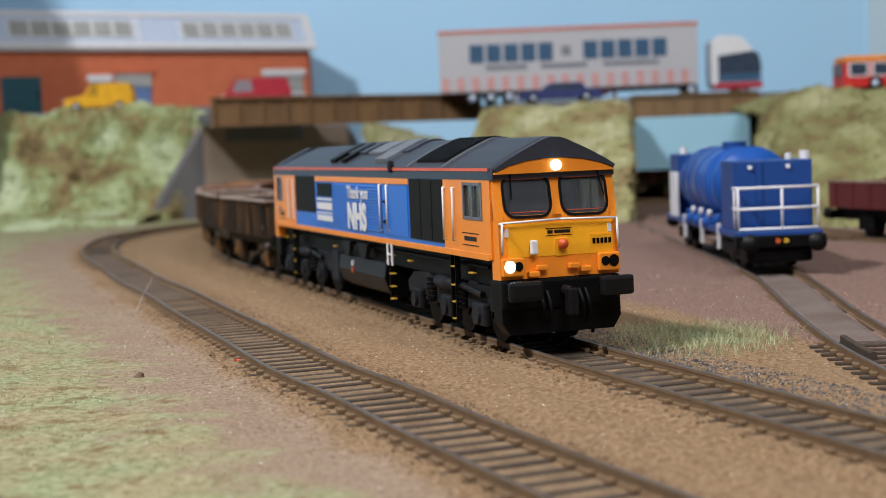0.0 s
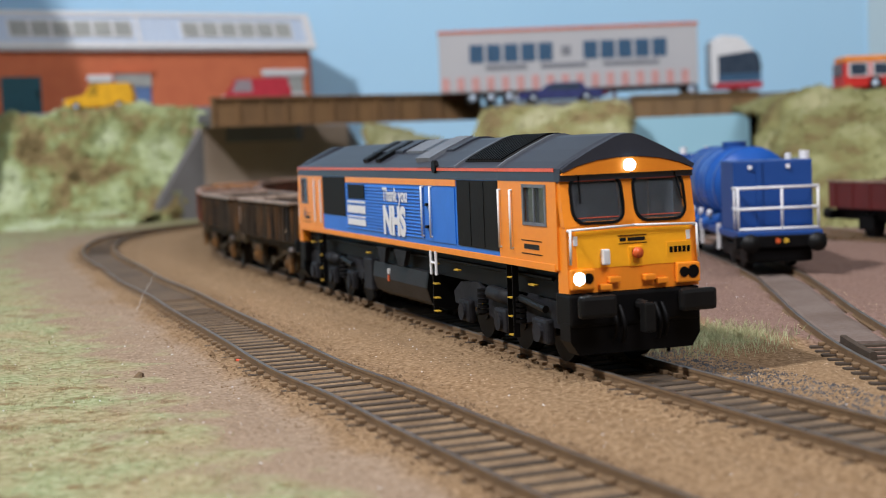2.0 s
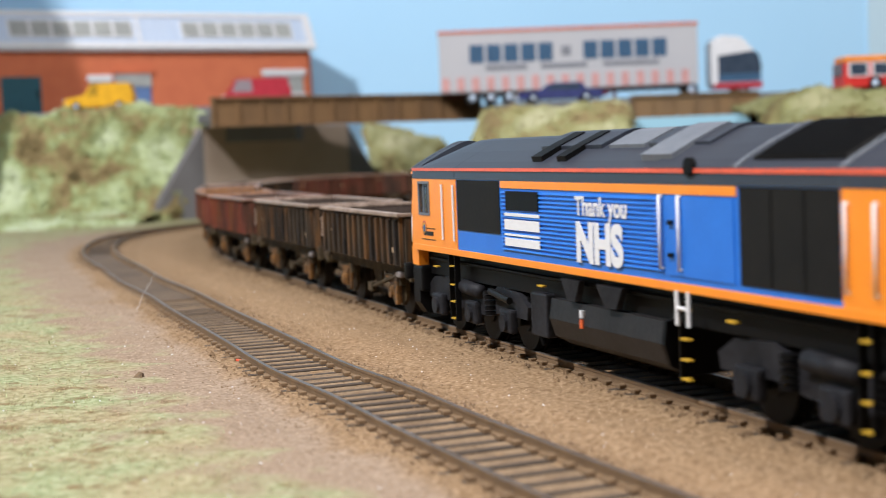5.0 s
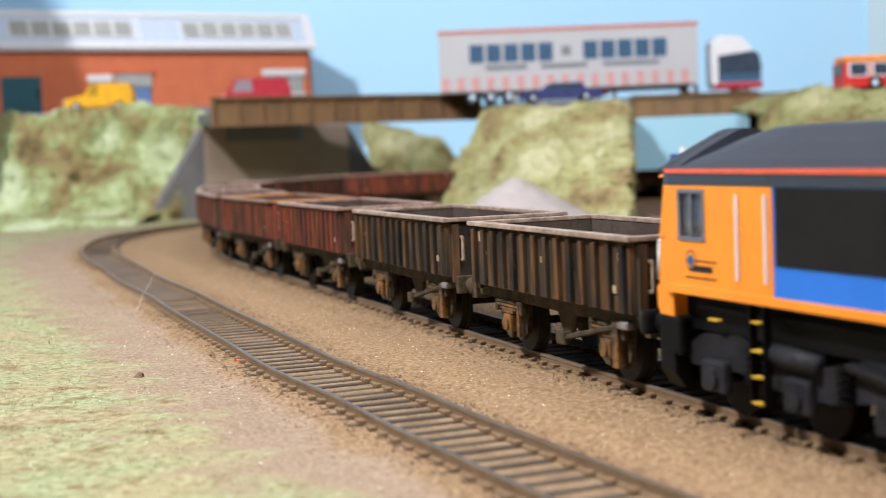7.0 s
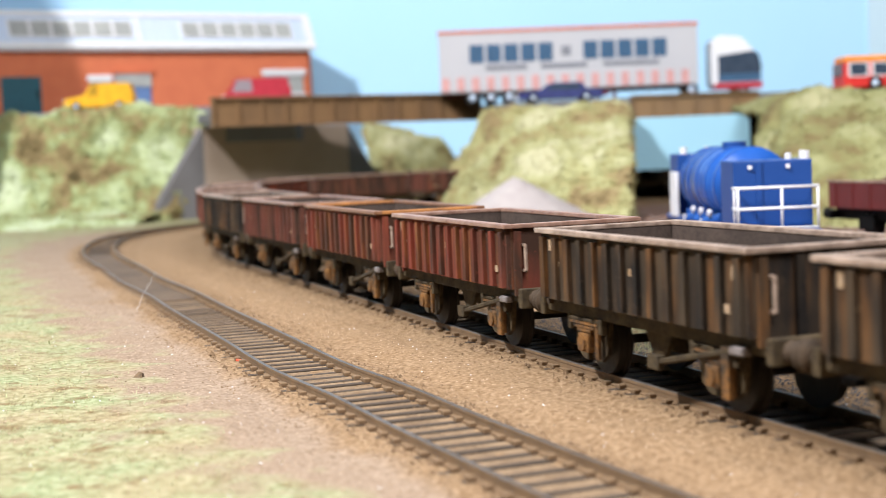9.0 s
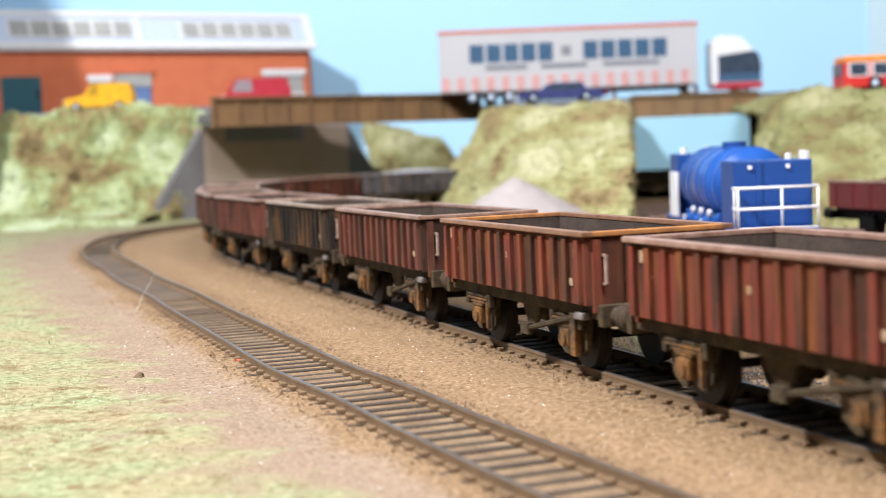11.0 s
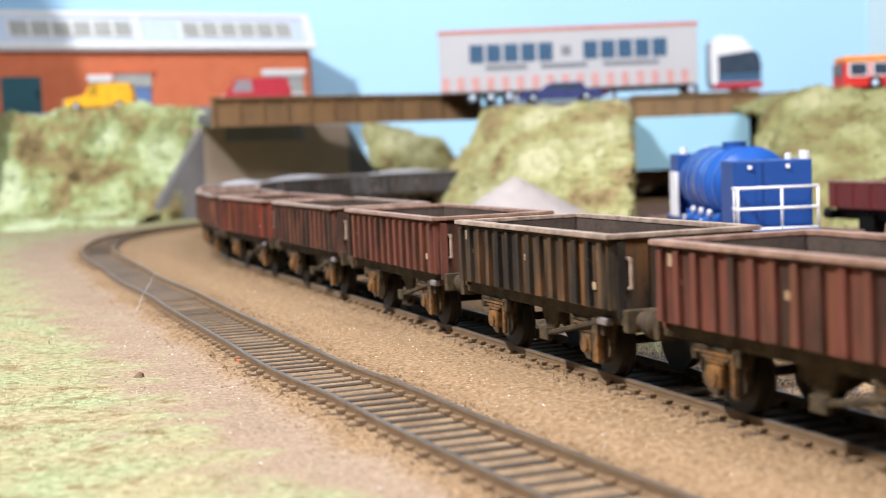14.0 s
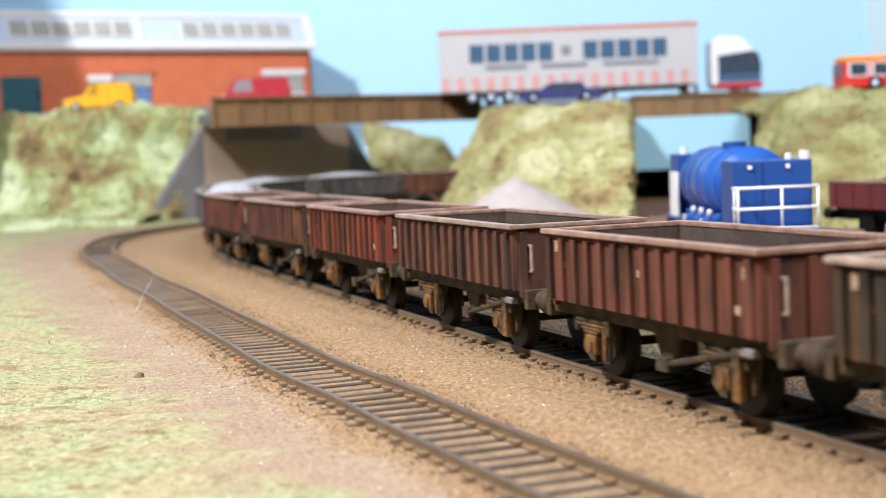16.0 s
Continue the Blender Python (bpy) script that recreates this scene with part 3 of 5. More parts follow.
tagged(part("siding_infill", sweep(SIDING, 62, 420, 0, [(-7.6, -3.6), (7.6, -3.6), (7.3, -2.5), (5, -1.9), (-5, -1.9), (-7.3, -2.5)]), [GREY_EARTH, GREY_EARTH]), "grey dusty infill between the siding rails", "track infill", kind="structure")
tagged(part("check_rail", sweep(SIDING, 32, 62, -4.2, [(-0.8, -3.2), (0.8, -3.2), (0.8, -0.4), (0.5, -0.2), (-0.5, -0.2), (-0.8, -0.4)]), [SLEEPER, SLEEPER]), "short dark check rail beside the siding rail", "check rail", kind="structure")


# ------------------------------------------------------------ embankments
def loft(rings, cap=True, lumps=5.0, cell=30.0, sub=12, bm=None):
    """A skin over rings of (x, y, z), first at the foot, each of the same count, roughened with lumps."""
    bm = bm or bmesh.new()
    fine = []
    for a, b in zip(rings[:-1], rings[1:]):
        for k in range(sub):
            fine.append([Vector(p).lerp(Vector(q), k / sub) for p, q in zip(a, b)])
    fine.append([Vector(p) for p in rings[-1]])
    counts = [max(int((Vector(a) - Vector(b)).length / 4) + 1 for a, b in [(r[i], r[i + 1]) for r in rings]) for i in range(len(rings[0]) - 1)]
    grid = []
    for j, r in enumerate(fine):
        line = []
        for i, c in enumerate(counts):
            for k in range(c):
                line.append(r[i].lerp(r[i + 1], k / c))
        line.append(r[-1])
        vs = []
        for p in line:
            e = 0.0 if j == 0 else 1.0
            d = Vector((noise.noise(p / cell), noise.noise(p / cell + Vector((7, 3, 1))), noise.noise(p / cell + Vector((2, 9, 5)))))
            d2 = Vector((noise.noise(p / (cell / 3)), noise.noise(p / (cell / 3) + Vector((7, 3, 1))), noise.noise(p / (cell / 3) + Vector((2, 9, 5)))))
            vs.append(bm.verts.new(p + (d * lumps + d2 * lumps * 0.5) * e))
        grid.append(vs)
    for a, b in zip(grid[:-1], grid[1:]):
        for i in range(len(a) - 1):
            bm.faces.new((a[i], a[i + 1], b[i + 1], b[i]))
    return bm


def clumps(me, count, size, mat, seed):
    """Loose scatter clumps on a skin, as one mesh."""
    rng = random.Random(seed)
    polys = [([me.vertices[i].co.copy() for i in p.vertices], None, p.area) for p in me.polygons]
    cum = np.cumsum([p[2] for p in polys])
    verts, faces = [], []
    for _ in range(count):
        c, nrm, ar = polys[int(np.searchsorted(cum, rng.random() * cum[-1]))]
        w = [rng.random() + 0.01 for _ in c]
        base = sum((v * q for v, q in zip(c, w)), Vector()) / sum(w) / MM
        k = size * rng.uniform(0.4, 1.3)
        o = len(verts)
        for d in ((1, 0, 0), (-1, 0, 0), (0, 1, 0), (0, -1, 0), (0, 0, 1), (0, 0, -1)):
            v = base + Vector(d) * k * rng.uniform(0.5, 1.1) + Vector((rng.uniform(-1, 1), rng.uniform(-1, 1), rng.uniform(-1, 1))) * k * 0.4
            verts.append(tuple(v))
        for f in ((0, 2, 4), (2, 1, 4), (1, 3, 4), (3, 0, 4), (2, 0, 5), (1, 2, 5), (3, 1, 5), (0, 3, 5)):
            faces.append(tuple(o + q for q in f))
    return raw("scatter_clumps", verts, faces, mat, "stuff")


def hill(name, rings, mat, label, count, seed, lumps=5.0):
    ob = part(name, loft(rings, lumps=lumps), mat, None, label, True)
    tagged(ob, "", "embankment", kind="structure")
    c = clumps(ob.data, count, 2.2, mat, seed)
    c.parent = ob
    return ob


hill("embankment_left",
     [[(-900, 1180, -4), (-560, 1180, -4), (-420, 1195, -4), (-300, 1200, -4), (-225, 1205, -4), (-205, 1245, -4)],
      [(-900, 1215, 46), (-560, 1215, 46), (-420, 1228, 46), (-300, 1232, 48), (-215, 1240, 48), (-196, 1262, 48)],
      [(-900, 1245, 91), (-560, 1245, 91), (-380, 1246, 92), (-290, 1246, 93), (-215, 1250, 91), (-184, 1262, 88)],
      [(-900, 1290, 87), (-560, 1290, 87), (-380, 1290, 87), (-290, 1290, 87), (-215, 1290, 87), (-180, 1290, 87)]],
     BUSH_GREEN, "lumpy embankment in yellow-green scatter below the works", 9000, 3, 8.0)
hill("embankment_middle",
     [[(-14, 1150, -4), (8, 1095, -4), (40, 1010, -4), (80, 945, -4), (116, 905, -4), (122, 960, -4), (150, 1170, -4)],
      [(18, 1160, 40), (32, 1110, 40), (56, 1045, 40), (90, 1000, 40), (126, 980, 40), (131, 1020, 40), (150, 1172, 40)],
      [(34, 1170, 75), (44, 1150, 75), (66, 1120, 75), (100, 1105, 75), (141, 1100, 74), (144, 1120, 74), (150, 1176, 75)],
      [(40, 1240, 77), (50, 1240, 77), (70, 1240, 77), (100, 1240, 77), (138, 1240, 77), (145, 1240, 77), (152, 1240, 77)]],
     BUSH, "steep mound in yellow-green scatter between two bridges", 6500, 4)
hill("embankment_right",
     [[(268, 1250, -4), (208, 990, -4), (176, 845, -4), (208, 795, -4), (300, 765, -4), (460, 745, -4), (900, 745, -4)],
      [(270, 1250, 36), (214, 1000, 36), (205, 900, 36), (230, 865, 36), (310, 840, 36), (460, 825, 38), (900, 825, 38)],
      [(273, 1250, 64), (224, 1015, 62), (236, 990, 70), (256, 978, 76), (310, 962, 73), (460, 962, 75), (900, 962, 75)],
      [(278, 1300, 76), (250, 1300, 76), (256, 1300, 76), (275, 1300, 76), (330, 1300, 76), (460, 1300, 76), (900, 1300, 76)]],
     BUSH_OLIVE, "lumpy embankment in olive and straw scatter", 9000, 5, 7.0)
hill("embankment_far",
     [[(-64, 1390, -4), (-30, 1400, -4), (20, 1410, -4), (60, 1420, -4)],
      [(-66, 1405, 40), (-30, 1415, 36), (14, 1425, 24), (40, 1440, 8)],
      [(-70, 1430, 74), (-40, 1440, 68), (0, 1450, 54), (30, 1460, 20)],
      [(-76, 1480, 78), (-40, 1480, 70), (0, 1480, 50), (30, 1480, 10)]],
     BUSH, "rough bushes behind the road bridge", 2500, 6)
hill("grass_verge",
     [[(-900, 1105, -4), (-420, 1110, -4), (-300, 1125, -4), (-240, 1140, -4)],
      [(-900, 1150, 3), (-420, 1150, 3), (-300, 1160, 3), (-235, 1172, 2)],
      [(-900, 1205, 10), (-420, 1215, 10), (-300, 1215, 9), (-225, 1215, 6)]],
     BUSH_GREEN, "pale green turf at the foot of the embankment", 3500, 7, 2.5)


# ------------------------------------------------------------ upper level, bridges
tagged(part("upper_ground", box(-900, -120, 1255, 1558, 60, 91), ROAD), "grey yard surface of the upper level", "ground", kind="structure")


def slab(name, pts, z0, z1, mat, label, category, kind="structure"):
    return tagged(part(name, prism(pts, z0, z1, "z"), mat), label, category, kind=kind)


slab("road_deck", [(-176, 1186), (38, 1334), (60, 1250), (420, 1250), (900, 1250), (900, 1350), (-20, 1362), (-200, 1240)], 76, 84, ROAD, "grey road across the bridges", "road")


def girder(name, a, b, z0, z1, label, stiffeners):
    a, b = Vector((*a, 0)), Vector((*b, 0))
    d = b - a
    ln = d.length
    g = root(name, label, "bridge girder", Matrix.Translation(a * MM) @ pose(0, 0, 0, 0, 0, math.degrees(math.atan2(d.y, d.x))), kind="structure")
    part("web", box(0, ln, -1, 1, z0, z1), GIRDER, g)
    part("top_flange", box(0, ln, -4, 3, z1, z1 + 2, 0.4), GIRDER, g)
    part("bottom_flange", box(0, ln, -4, 3, z0 - 1.6, z0, 0.4), GIRDER, g)
    for k in range(stiffeners + 1):
        x = 1 + (ln - 2) * k / stiffeners
        part("stiffener", box(x - 0.7, x + 0.7, -3, -1, z0, z1), GIRDER, g)
    return g


girder("bridge_girder", (-179, 1180), (38, 1330), 73.5, 93.5, "long rusty brown plate girder of the road bridge", 12)
girder("bridge_girder", (161, 1240), (268, 1243), 65, 83.5, "short rusty brown plate girder over the siding", 6)
tagged(part("bridge_pier", box(259, 270, 1251, 1299, -4, 64, 0.8), BLACK), "dark pier at the end of the short bridge", "pier", kind="structure")
ab = root("abutment", "grey painted abutment with sloping wing walls", "abutment", kind="structure")
bm = bmesh.new()
for quad in ([(-196, 1240), (-82, 1345), (-84, 1355), (-206, 1252)],):
    prism(quad, -4, 73, "z", bm)
# face takes the lifted brown, brighter than the grey wings
part("face_wall", bm, ABUTMENT, ab, "brown face, its colour lifted as if lit")


def leaning(p, q, t, z_p, z_q):
    """A wall from p to q of thickness t whose top runs from z_p to z_q."""
    p, q = Vector((*p, 0)), Vector((*q, 0))
    n = Vector((-(q - p).y, (q - p).x, 0)).normalized() * t
    b = bmesh.new()
    lo = [b.verts.new(v + Vector((0, 0, -4))) for v in (p, q, q + n, p + n)]
    hi = [b.verts.new(v + Vector((0, 0, z))) for v, z in ((p, z_p), (q, z_q), (q + n, z_q), (p + n, z_p))]
    b.faces.new(lo[::-1])
    b.faces.new(hi)
    for i in range(4):
        j = (i + 1) % 4
        b.faces.new((lo[i], lo[j], hi[j], hi[i]))
    return b


part("wing_wall", leaning((-234, 1206), (-196, 1240), 8, 4, 72), CONCRETE, ab)
part("wing_wall", leaning((-82, 1345), (-58, 1375), 8, 72, 26), CONCRETE, ab)


def gravel():
    bm = bmesh.new()
    rows = []
    for k in range(9):
        f = k / 8
        rows.append([(50 + math.cos(a) * 56 * (1 - f) ** 0.9 * (1 + 0.08 * math.sin(3 * a)) - 4 * f, 925 + math.sin(a) * 40 * (1 - f) ** 0.9, -4 + 33 * f ** 1.08) for a in [2 * math.pi * i / 40 for i in range(41)]])
    rows[-1] = [(46 + 1.5 * math.cos(2 * math.pi * i / 40), 925 + 1.5 * math.sin(2 * math.pi * i / 40), 29) for i in range(41)]
    grid = [[bm.verts.new(Vector(p) + Vector((0, 0, 0.8 * noise.noise(Vector(p) / 6)))) for p in r[:-1]] for r in rows]
    for a, b in zip(grid[:-1], grid[1:]):
        for i in range(40):
            j = (i + 1) % 40
            bm.faces.new((a[i], a[j], b[j], b[i]))
    bm.faces.new(grid[-1])
    return tagged(part("gravel_mound", bm, PILE, None, "", True), "conical heap of pinkish grey gravel", "gravel heap")


gravel()


# ------------------------------------------------------------ works building
def shed():
    a, b = Vector((-380, 1300, 0)), Vector((-122, 1460, 0))
    d = b - a
    ln = d.length
    g = root("works_building", "orange brick works with a pale roof and rows of skylights", "building",
             Matrix.Translation((a + Vector((0, 0, 91))) * MM) @ pose(0, 0, 0, 0, 0, math.degrees(math.atan2(d.y, d.x))))
    part("wall", box(-120, ln, 0, 4, 0, 61), BRICK, g, "orange brick wall")
    part("end_wall", prism([(0, 0), (70, 0), (70, 61), (55, 90), (14, 90), (0, 61)], ln - 4, ln, "x"), BRICK, g)
    part("back_wall", box(-120, ln, 66, 70, 0, 61), BRICK, g)
    slope = math.atan2(29, 14)
    up = math.hypot(29, 14) + 1

    def on_roof(x0, x1, u0, u1, t0, t1):
        bm = box(x0, x1, u0, u1, t0, t1)
        bmesh.ops.rotate(bm, cent=(0, 0, 0), matrix=Matrix.Rotation(slope, 3, "X"), verts=bm.verts[:])
        bmesh.ops.translate(bm, vec=(0, -2, 61), verts=bm.verts[:])
        return bm
    roof = part("roof", on_roof(-122, ln + 3, -2, up, 0, 2), PALE, g, "pale blue-white sheet roof")
    part("roof_top", box(-122, ln + 3, 11, 58, 89, 91), PALE, roof)
    part("ridge", on_roof(-122, ln + 3, up - 4, up + 1, 2, 3.5), WHITE, roof)
    part("gutter", on_roof(-122, ln + 3, -4, 2, 2, 3.6), WHITE, roof)
    part("verge", on_roof(ln - 4, ln + 4, -3, up, 2, 3.4), WHITE, roof)
    part("fascia", box(-122, ln + 3, -5.2, -2.2, 56.5, 61.5), WHITE, g, "white fascia board")
    part("roof_divider", on_roof(128, 131, 2, up - 4, 2, 3.2), WHITE, roof)
    for x in range(-100, int(ln), 13):
        part("seam", on_roof(x, x + 0.9, 2, up - 4, 2, 2.6), PALE, roof)
    for x0, n in ((12, 6), (173, 6)):
        part("skylight_frame", on_roof(x0 - 2, x0 + n * 19 - 1, 7, 25, 2, 2.9), WHITE, roof)
        for k in range(n):
            x = x0 + k * 19
            part("skylight", on_roof(x, x + 16, 8.5, 23.5, 2, 3.3), SKYLIGHT, roof, "grey skylight")
    door = part("door", box(1, 36, -1.2, 1, 0, 34, 0.4), TEAL, g, "dark teal sliding door")
    part("handle", box(32, 33.5, -2, -1.2, 14, 22), BLACK, door)
    shutter = part("roller_shutter", box(104, 138, -1.2, 1, 0, 36, 0.4), DOOR_BLUE, g, "blue roller shutter")
    part("shutter_head", box(104, 138, -2.4, -1.2, 24, 35), SKYLIGHT, shutter, "grey upper half of the shutter")
    for k in range(6):
        part("slat", box(105, 137, -1.8, -1.2, 2 + k * 3.7, 3.8 + k * 3.7), DOOR_BLUE, shutter)
    part("lintel", box(101, 141, -2.6, 0, 36, 40), BRICK, g)
    for x0, x1, z0, z1 in ((80, 99, 14, 32), (252, 294, 16, 36)):
        w = part("window", box(x0, x1, -0.8, 1, z0, z1), SKYLIGHT, g, "pale framed window")
        part("window_frame", box(x0 - 2, x1 + 2, -2.6, -0.8, z1 - 3, z1 + 3), WHITE, w)
        part("window_sill", box(x0 - 2, x1 + 2, -2.4, -0.8, z0 - 2, z0), WHITE, w)
        part("glazing_bar", box((x0 + x1) / 2 - 0.6, (x0 + x1) / 2 + 0.6, -1.4, -0.8, z0, z1 - 3), WHITE, w)


shed()


# ------------------------------------------------------------ road vehicles
def wheel_part(g, x, y, r, w, name="wheel"):
    t = part(name, rod((x, y - w / 2, r), (x, y + w / 2, r), r, 20), TYRE, g, "", True)
    part("hub", rod((x, y - w / 2 - 0.2, r), (x, y + w / 2 + 0.2, r), r * 0.5, 14), PALE, t, "", True)


def vehicle(name, label, category, m, paint, ln, w, h, lower, cab0, cab1, glass_to, pane):
    """A small die-cast vehicle with its nose to -x."""
    g = root(name, label, category, m)
    out = [(0, 2.2), (ln, 2.2), (ln, lower), (cab1, lower + 0.6), (cab1 - 2, h), (cab0 + 6, h), (cab0, lower + 0.8), (1.5, lower - 1), (0, lower - 3)]
    bm = prism(out, -w / 2, w / 2, "y")
    bmesh.ops.bevel(bm, geom=bm.edges[:], offset=0.9, segments=2, affect="EDGES")
    part("body", bm, paint, g)
    for y in (-w / 2 - 0.25, w / 2 - 0.15):
        part("side_window", prism([(cab0 + 3, lower + 1), (glass_to, lower + 1), (glass_to - 1, h - 1.2), (cab0 + 7, h - 1.2)], y, y + 0.4, "y"), pane, g)
    part("windscreen", prism([(cab0 + 0.4, lower + 1.2), (cab0 + 6, h - 0.8), (cab0 + 6.6, h - 0.8), (cab0 + 1.2, lower + 1.2)], -w / 2 + 1.5, w / 2 - 1.5, "y"), pane, g)
    for x in (ln * 0.18, ln * 0.8):
        for y in (-w / 2 + 0.6, w / 2 - 0.6):
            wheel_part(g, x, y, 3.6, 2.2)
    for y in (-w / 2 + 2.5, w / 2 - 2.5):
        part("headlight", rod((-0.3, y, lower - 2.5), (0.6, y, lower - 2.5), 1.2, 12), WHITE, g)
    part("bumper", box(-0.9, 0.4, -w / 2, w / 2, 2.4, 4.2, 0.4), PALE, g)
    return g


vehicle("yellow_van", "yellow toy van parked before the brick works", "van", pose(-316 * MM, 1270 * MM, 92 * MM, 0, 0, 4), CAR_YELLOW, 58, 22, 22, 11, 17, 57.5, 29, VAN_GLASS)
vehicle("red_van", "red toy van behind the bridge girder", "van", pose(-190 * MM, 1322 * MM, 91.2 * MM, 0, 0, 12), CAR_RED, 60, 23, 25, 12, 5, 59.5, 26, PALE_GLASS)
vehicle("navy_car", "dark blue toy saloon with bright headlamps on the mound", "car", pose(63 * MM, 1185 * MM, 81 * MM, 0, 0, 3), CAR_BLUE, 68, 24, 15, 8.5, 20, 54, 50, DARK_GLASS)


def bus():
    g = root("red_bus", "red and orange toy bus on the embankment", "bus", pose(283 * MM, 1050 * MM, 76.5 * MM, 0, 0, 0))
    part("body", box(0, 120, -15, 15, 2.5, 20, 1.0), BUS_RED, g)
    part("roof", box(1, 119, -14.5, 14.5, 20, 24.5, 1.6), BUS_ORANGE, g)
    for k in range(7):
        part("window", box(4.5 + k * 16.5, 16 + k * 16.5, -15.4, -14.8, 11, 19), DARK_GLASS, g)
        part("window_frame", box(3 + k * 16.5, 17.5 + k * 16.5, -15.2, -14.9, 10.0, 19.8), WHITE, g)
    part("end_window", box(-0.4, 0.2, -12, 12, 11, 19.4), DARK_GLASS, g)
    for x in (22, 96):
        for y in (-13.5, 13.5):
            wheel_part(g, x, y, 5, 3)


bus()


def lorry():
    g = root("lorry", "articulated lorry with a grey curtain-sided trailer and white cab", "lorry", pose(3 * MM, 1290 * MM, 84 * MM))
    tr = part("trailer", box(0, 224, 0, 33, 11, 62, 0.6), CREAM, g, "pale grey curtain-sided trailer")
    part("top_edge", box(-0.5, 224.5, -0.8, 33.8, 61.5, 64.5, 0.4), SALMON, tr, "salmon top edge")
    n = 34
    for k in range(n):
        if k % 2 == 0:
            part("curtain_stripe", box(2 + k * 220 / n, 2 + (k + 1) * 220 / n, -0.5, 0.2, 12, 24), PINK, tr)
    for x0, cnt in ((26.5, 5), (125, 5)):
        wd = 14.9
        for k in range(cnt):
            x = x0 + k * wd
            part("letter_block", box(x, x + 12.2, -0.6, 0.1, 36, 51.5), LETTER, tr, "dark blue letter-sized block")
    part("letter_block", box(106, 114, -0.6, 0.1, 40, 48), GREYBAR, tr)
    for x0, x1 in ((40, 76), (88, 128), (142, 190)):
        part("letter_bar", box(x0, x1, -0.6, 0.1, 29.5, 33.5), GREYBAR, tr, "grey bar of small lettering")
    part("chassis", box(4, 222, 8, 25, 7.5, 11), MAROON, g)
    for x in (28, 44, 60):
        for y in (4, 29):
            wheel_part(g, x, y, 6, 5, "trailer_wheel")
    part("landing_leg", box(150, 153, 6, 9, 0.2, 9), MAROON, g)
    part("side_rail", box(76, 146, 1, 2, 4, 8), MAROON, g)
    cb = prism([(236, 8), (276, 8), (279, 22), (276, 34), (262, 50), (244, 52), (236, 46)], 0, 33, "y")
    bmesh.ops.bevel(cb, geom=cb.edges[:], offset=1.6, segments=3, affect="EDGES")
    cab = part("cab", cb, WHITE, g, "white cab with a roof fairing")
    part("side_window", prism([(241, 18), (277.6, 18), (278, 25), (275.4, 34), (272.5, 37.5), (241, 34)], -0.4, 0.3, "y"), DARK_GLASS, cab)
    part("windscreen", prism([(276.6, 20), (279.6, 22), (277, 34.5), (274, 36)], 2, 31, "y"), DARK_GLASS, cab)
    part("lower_panel", box(241, 278, -0.5, 0.4, 11, 18), LETTER, cab, "dark blue lower door panel")
    part("bumper", box(238, 279.5, -0.7, 33.7, 5.5, 10.5, 0.7), CAR_RED, cab, "red bumper")
    for x in (218, 262):
        for y in (4, 29):
            wheel_part(g, x, y, 6, 5, "cab_wheel")


lorry()


# ------------------------------------------------------------ parked wagons
def axle(g, x, r=7.0, gauge=8.4, mat=None):
    w = root("wheelset", "", "", pose(x * MM, 0, r * MM))
    w.parent = g
    for o in list(w.keys()):
        del w[o]
    part("axle_shaft", rod((0, -12, 0), (0, 12, 0), 1.0, 8), mat or WHEEL, w)
    for s in (-1, 1):
        bm = rod((0, s * (gauge - 1.0), 0), (0, s * (gauge + 1.2), 0), r, 28)
        rod((0, s * (gauge - 1.6), 0), (0, s * (gauge - 1.0), 0), r + 0.8, 28, bm)
        rod((0, s * (gauge + 1.2), 0), (0, s * (gauge + 1.6), 0), r * 0.35, 12, bm)
        part("wheel", bm, mat or WHEEL, w)
    return w


def buffers(g, x, y=11.5, z=14.0, r=2.6, ln=6.0, mat=None):
    s = 1 if x > 0 else -1
    for yy in (-y, y):
        bm = rod((x, yy, z), (x + s * ln * 0.8, yy, z), 1.4, 12)
        rod((x + s * ln * 0.8, yy, z), (x + s * ln, yy, z), r, 20, bm)
        rod((x - s * 0.3, yy, z), (x + s * 1.2, yy, z), 2.1, 12, bm)
        part("buffer", bm, mat or BUFFER, g, "", True)


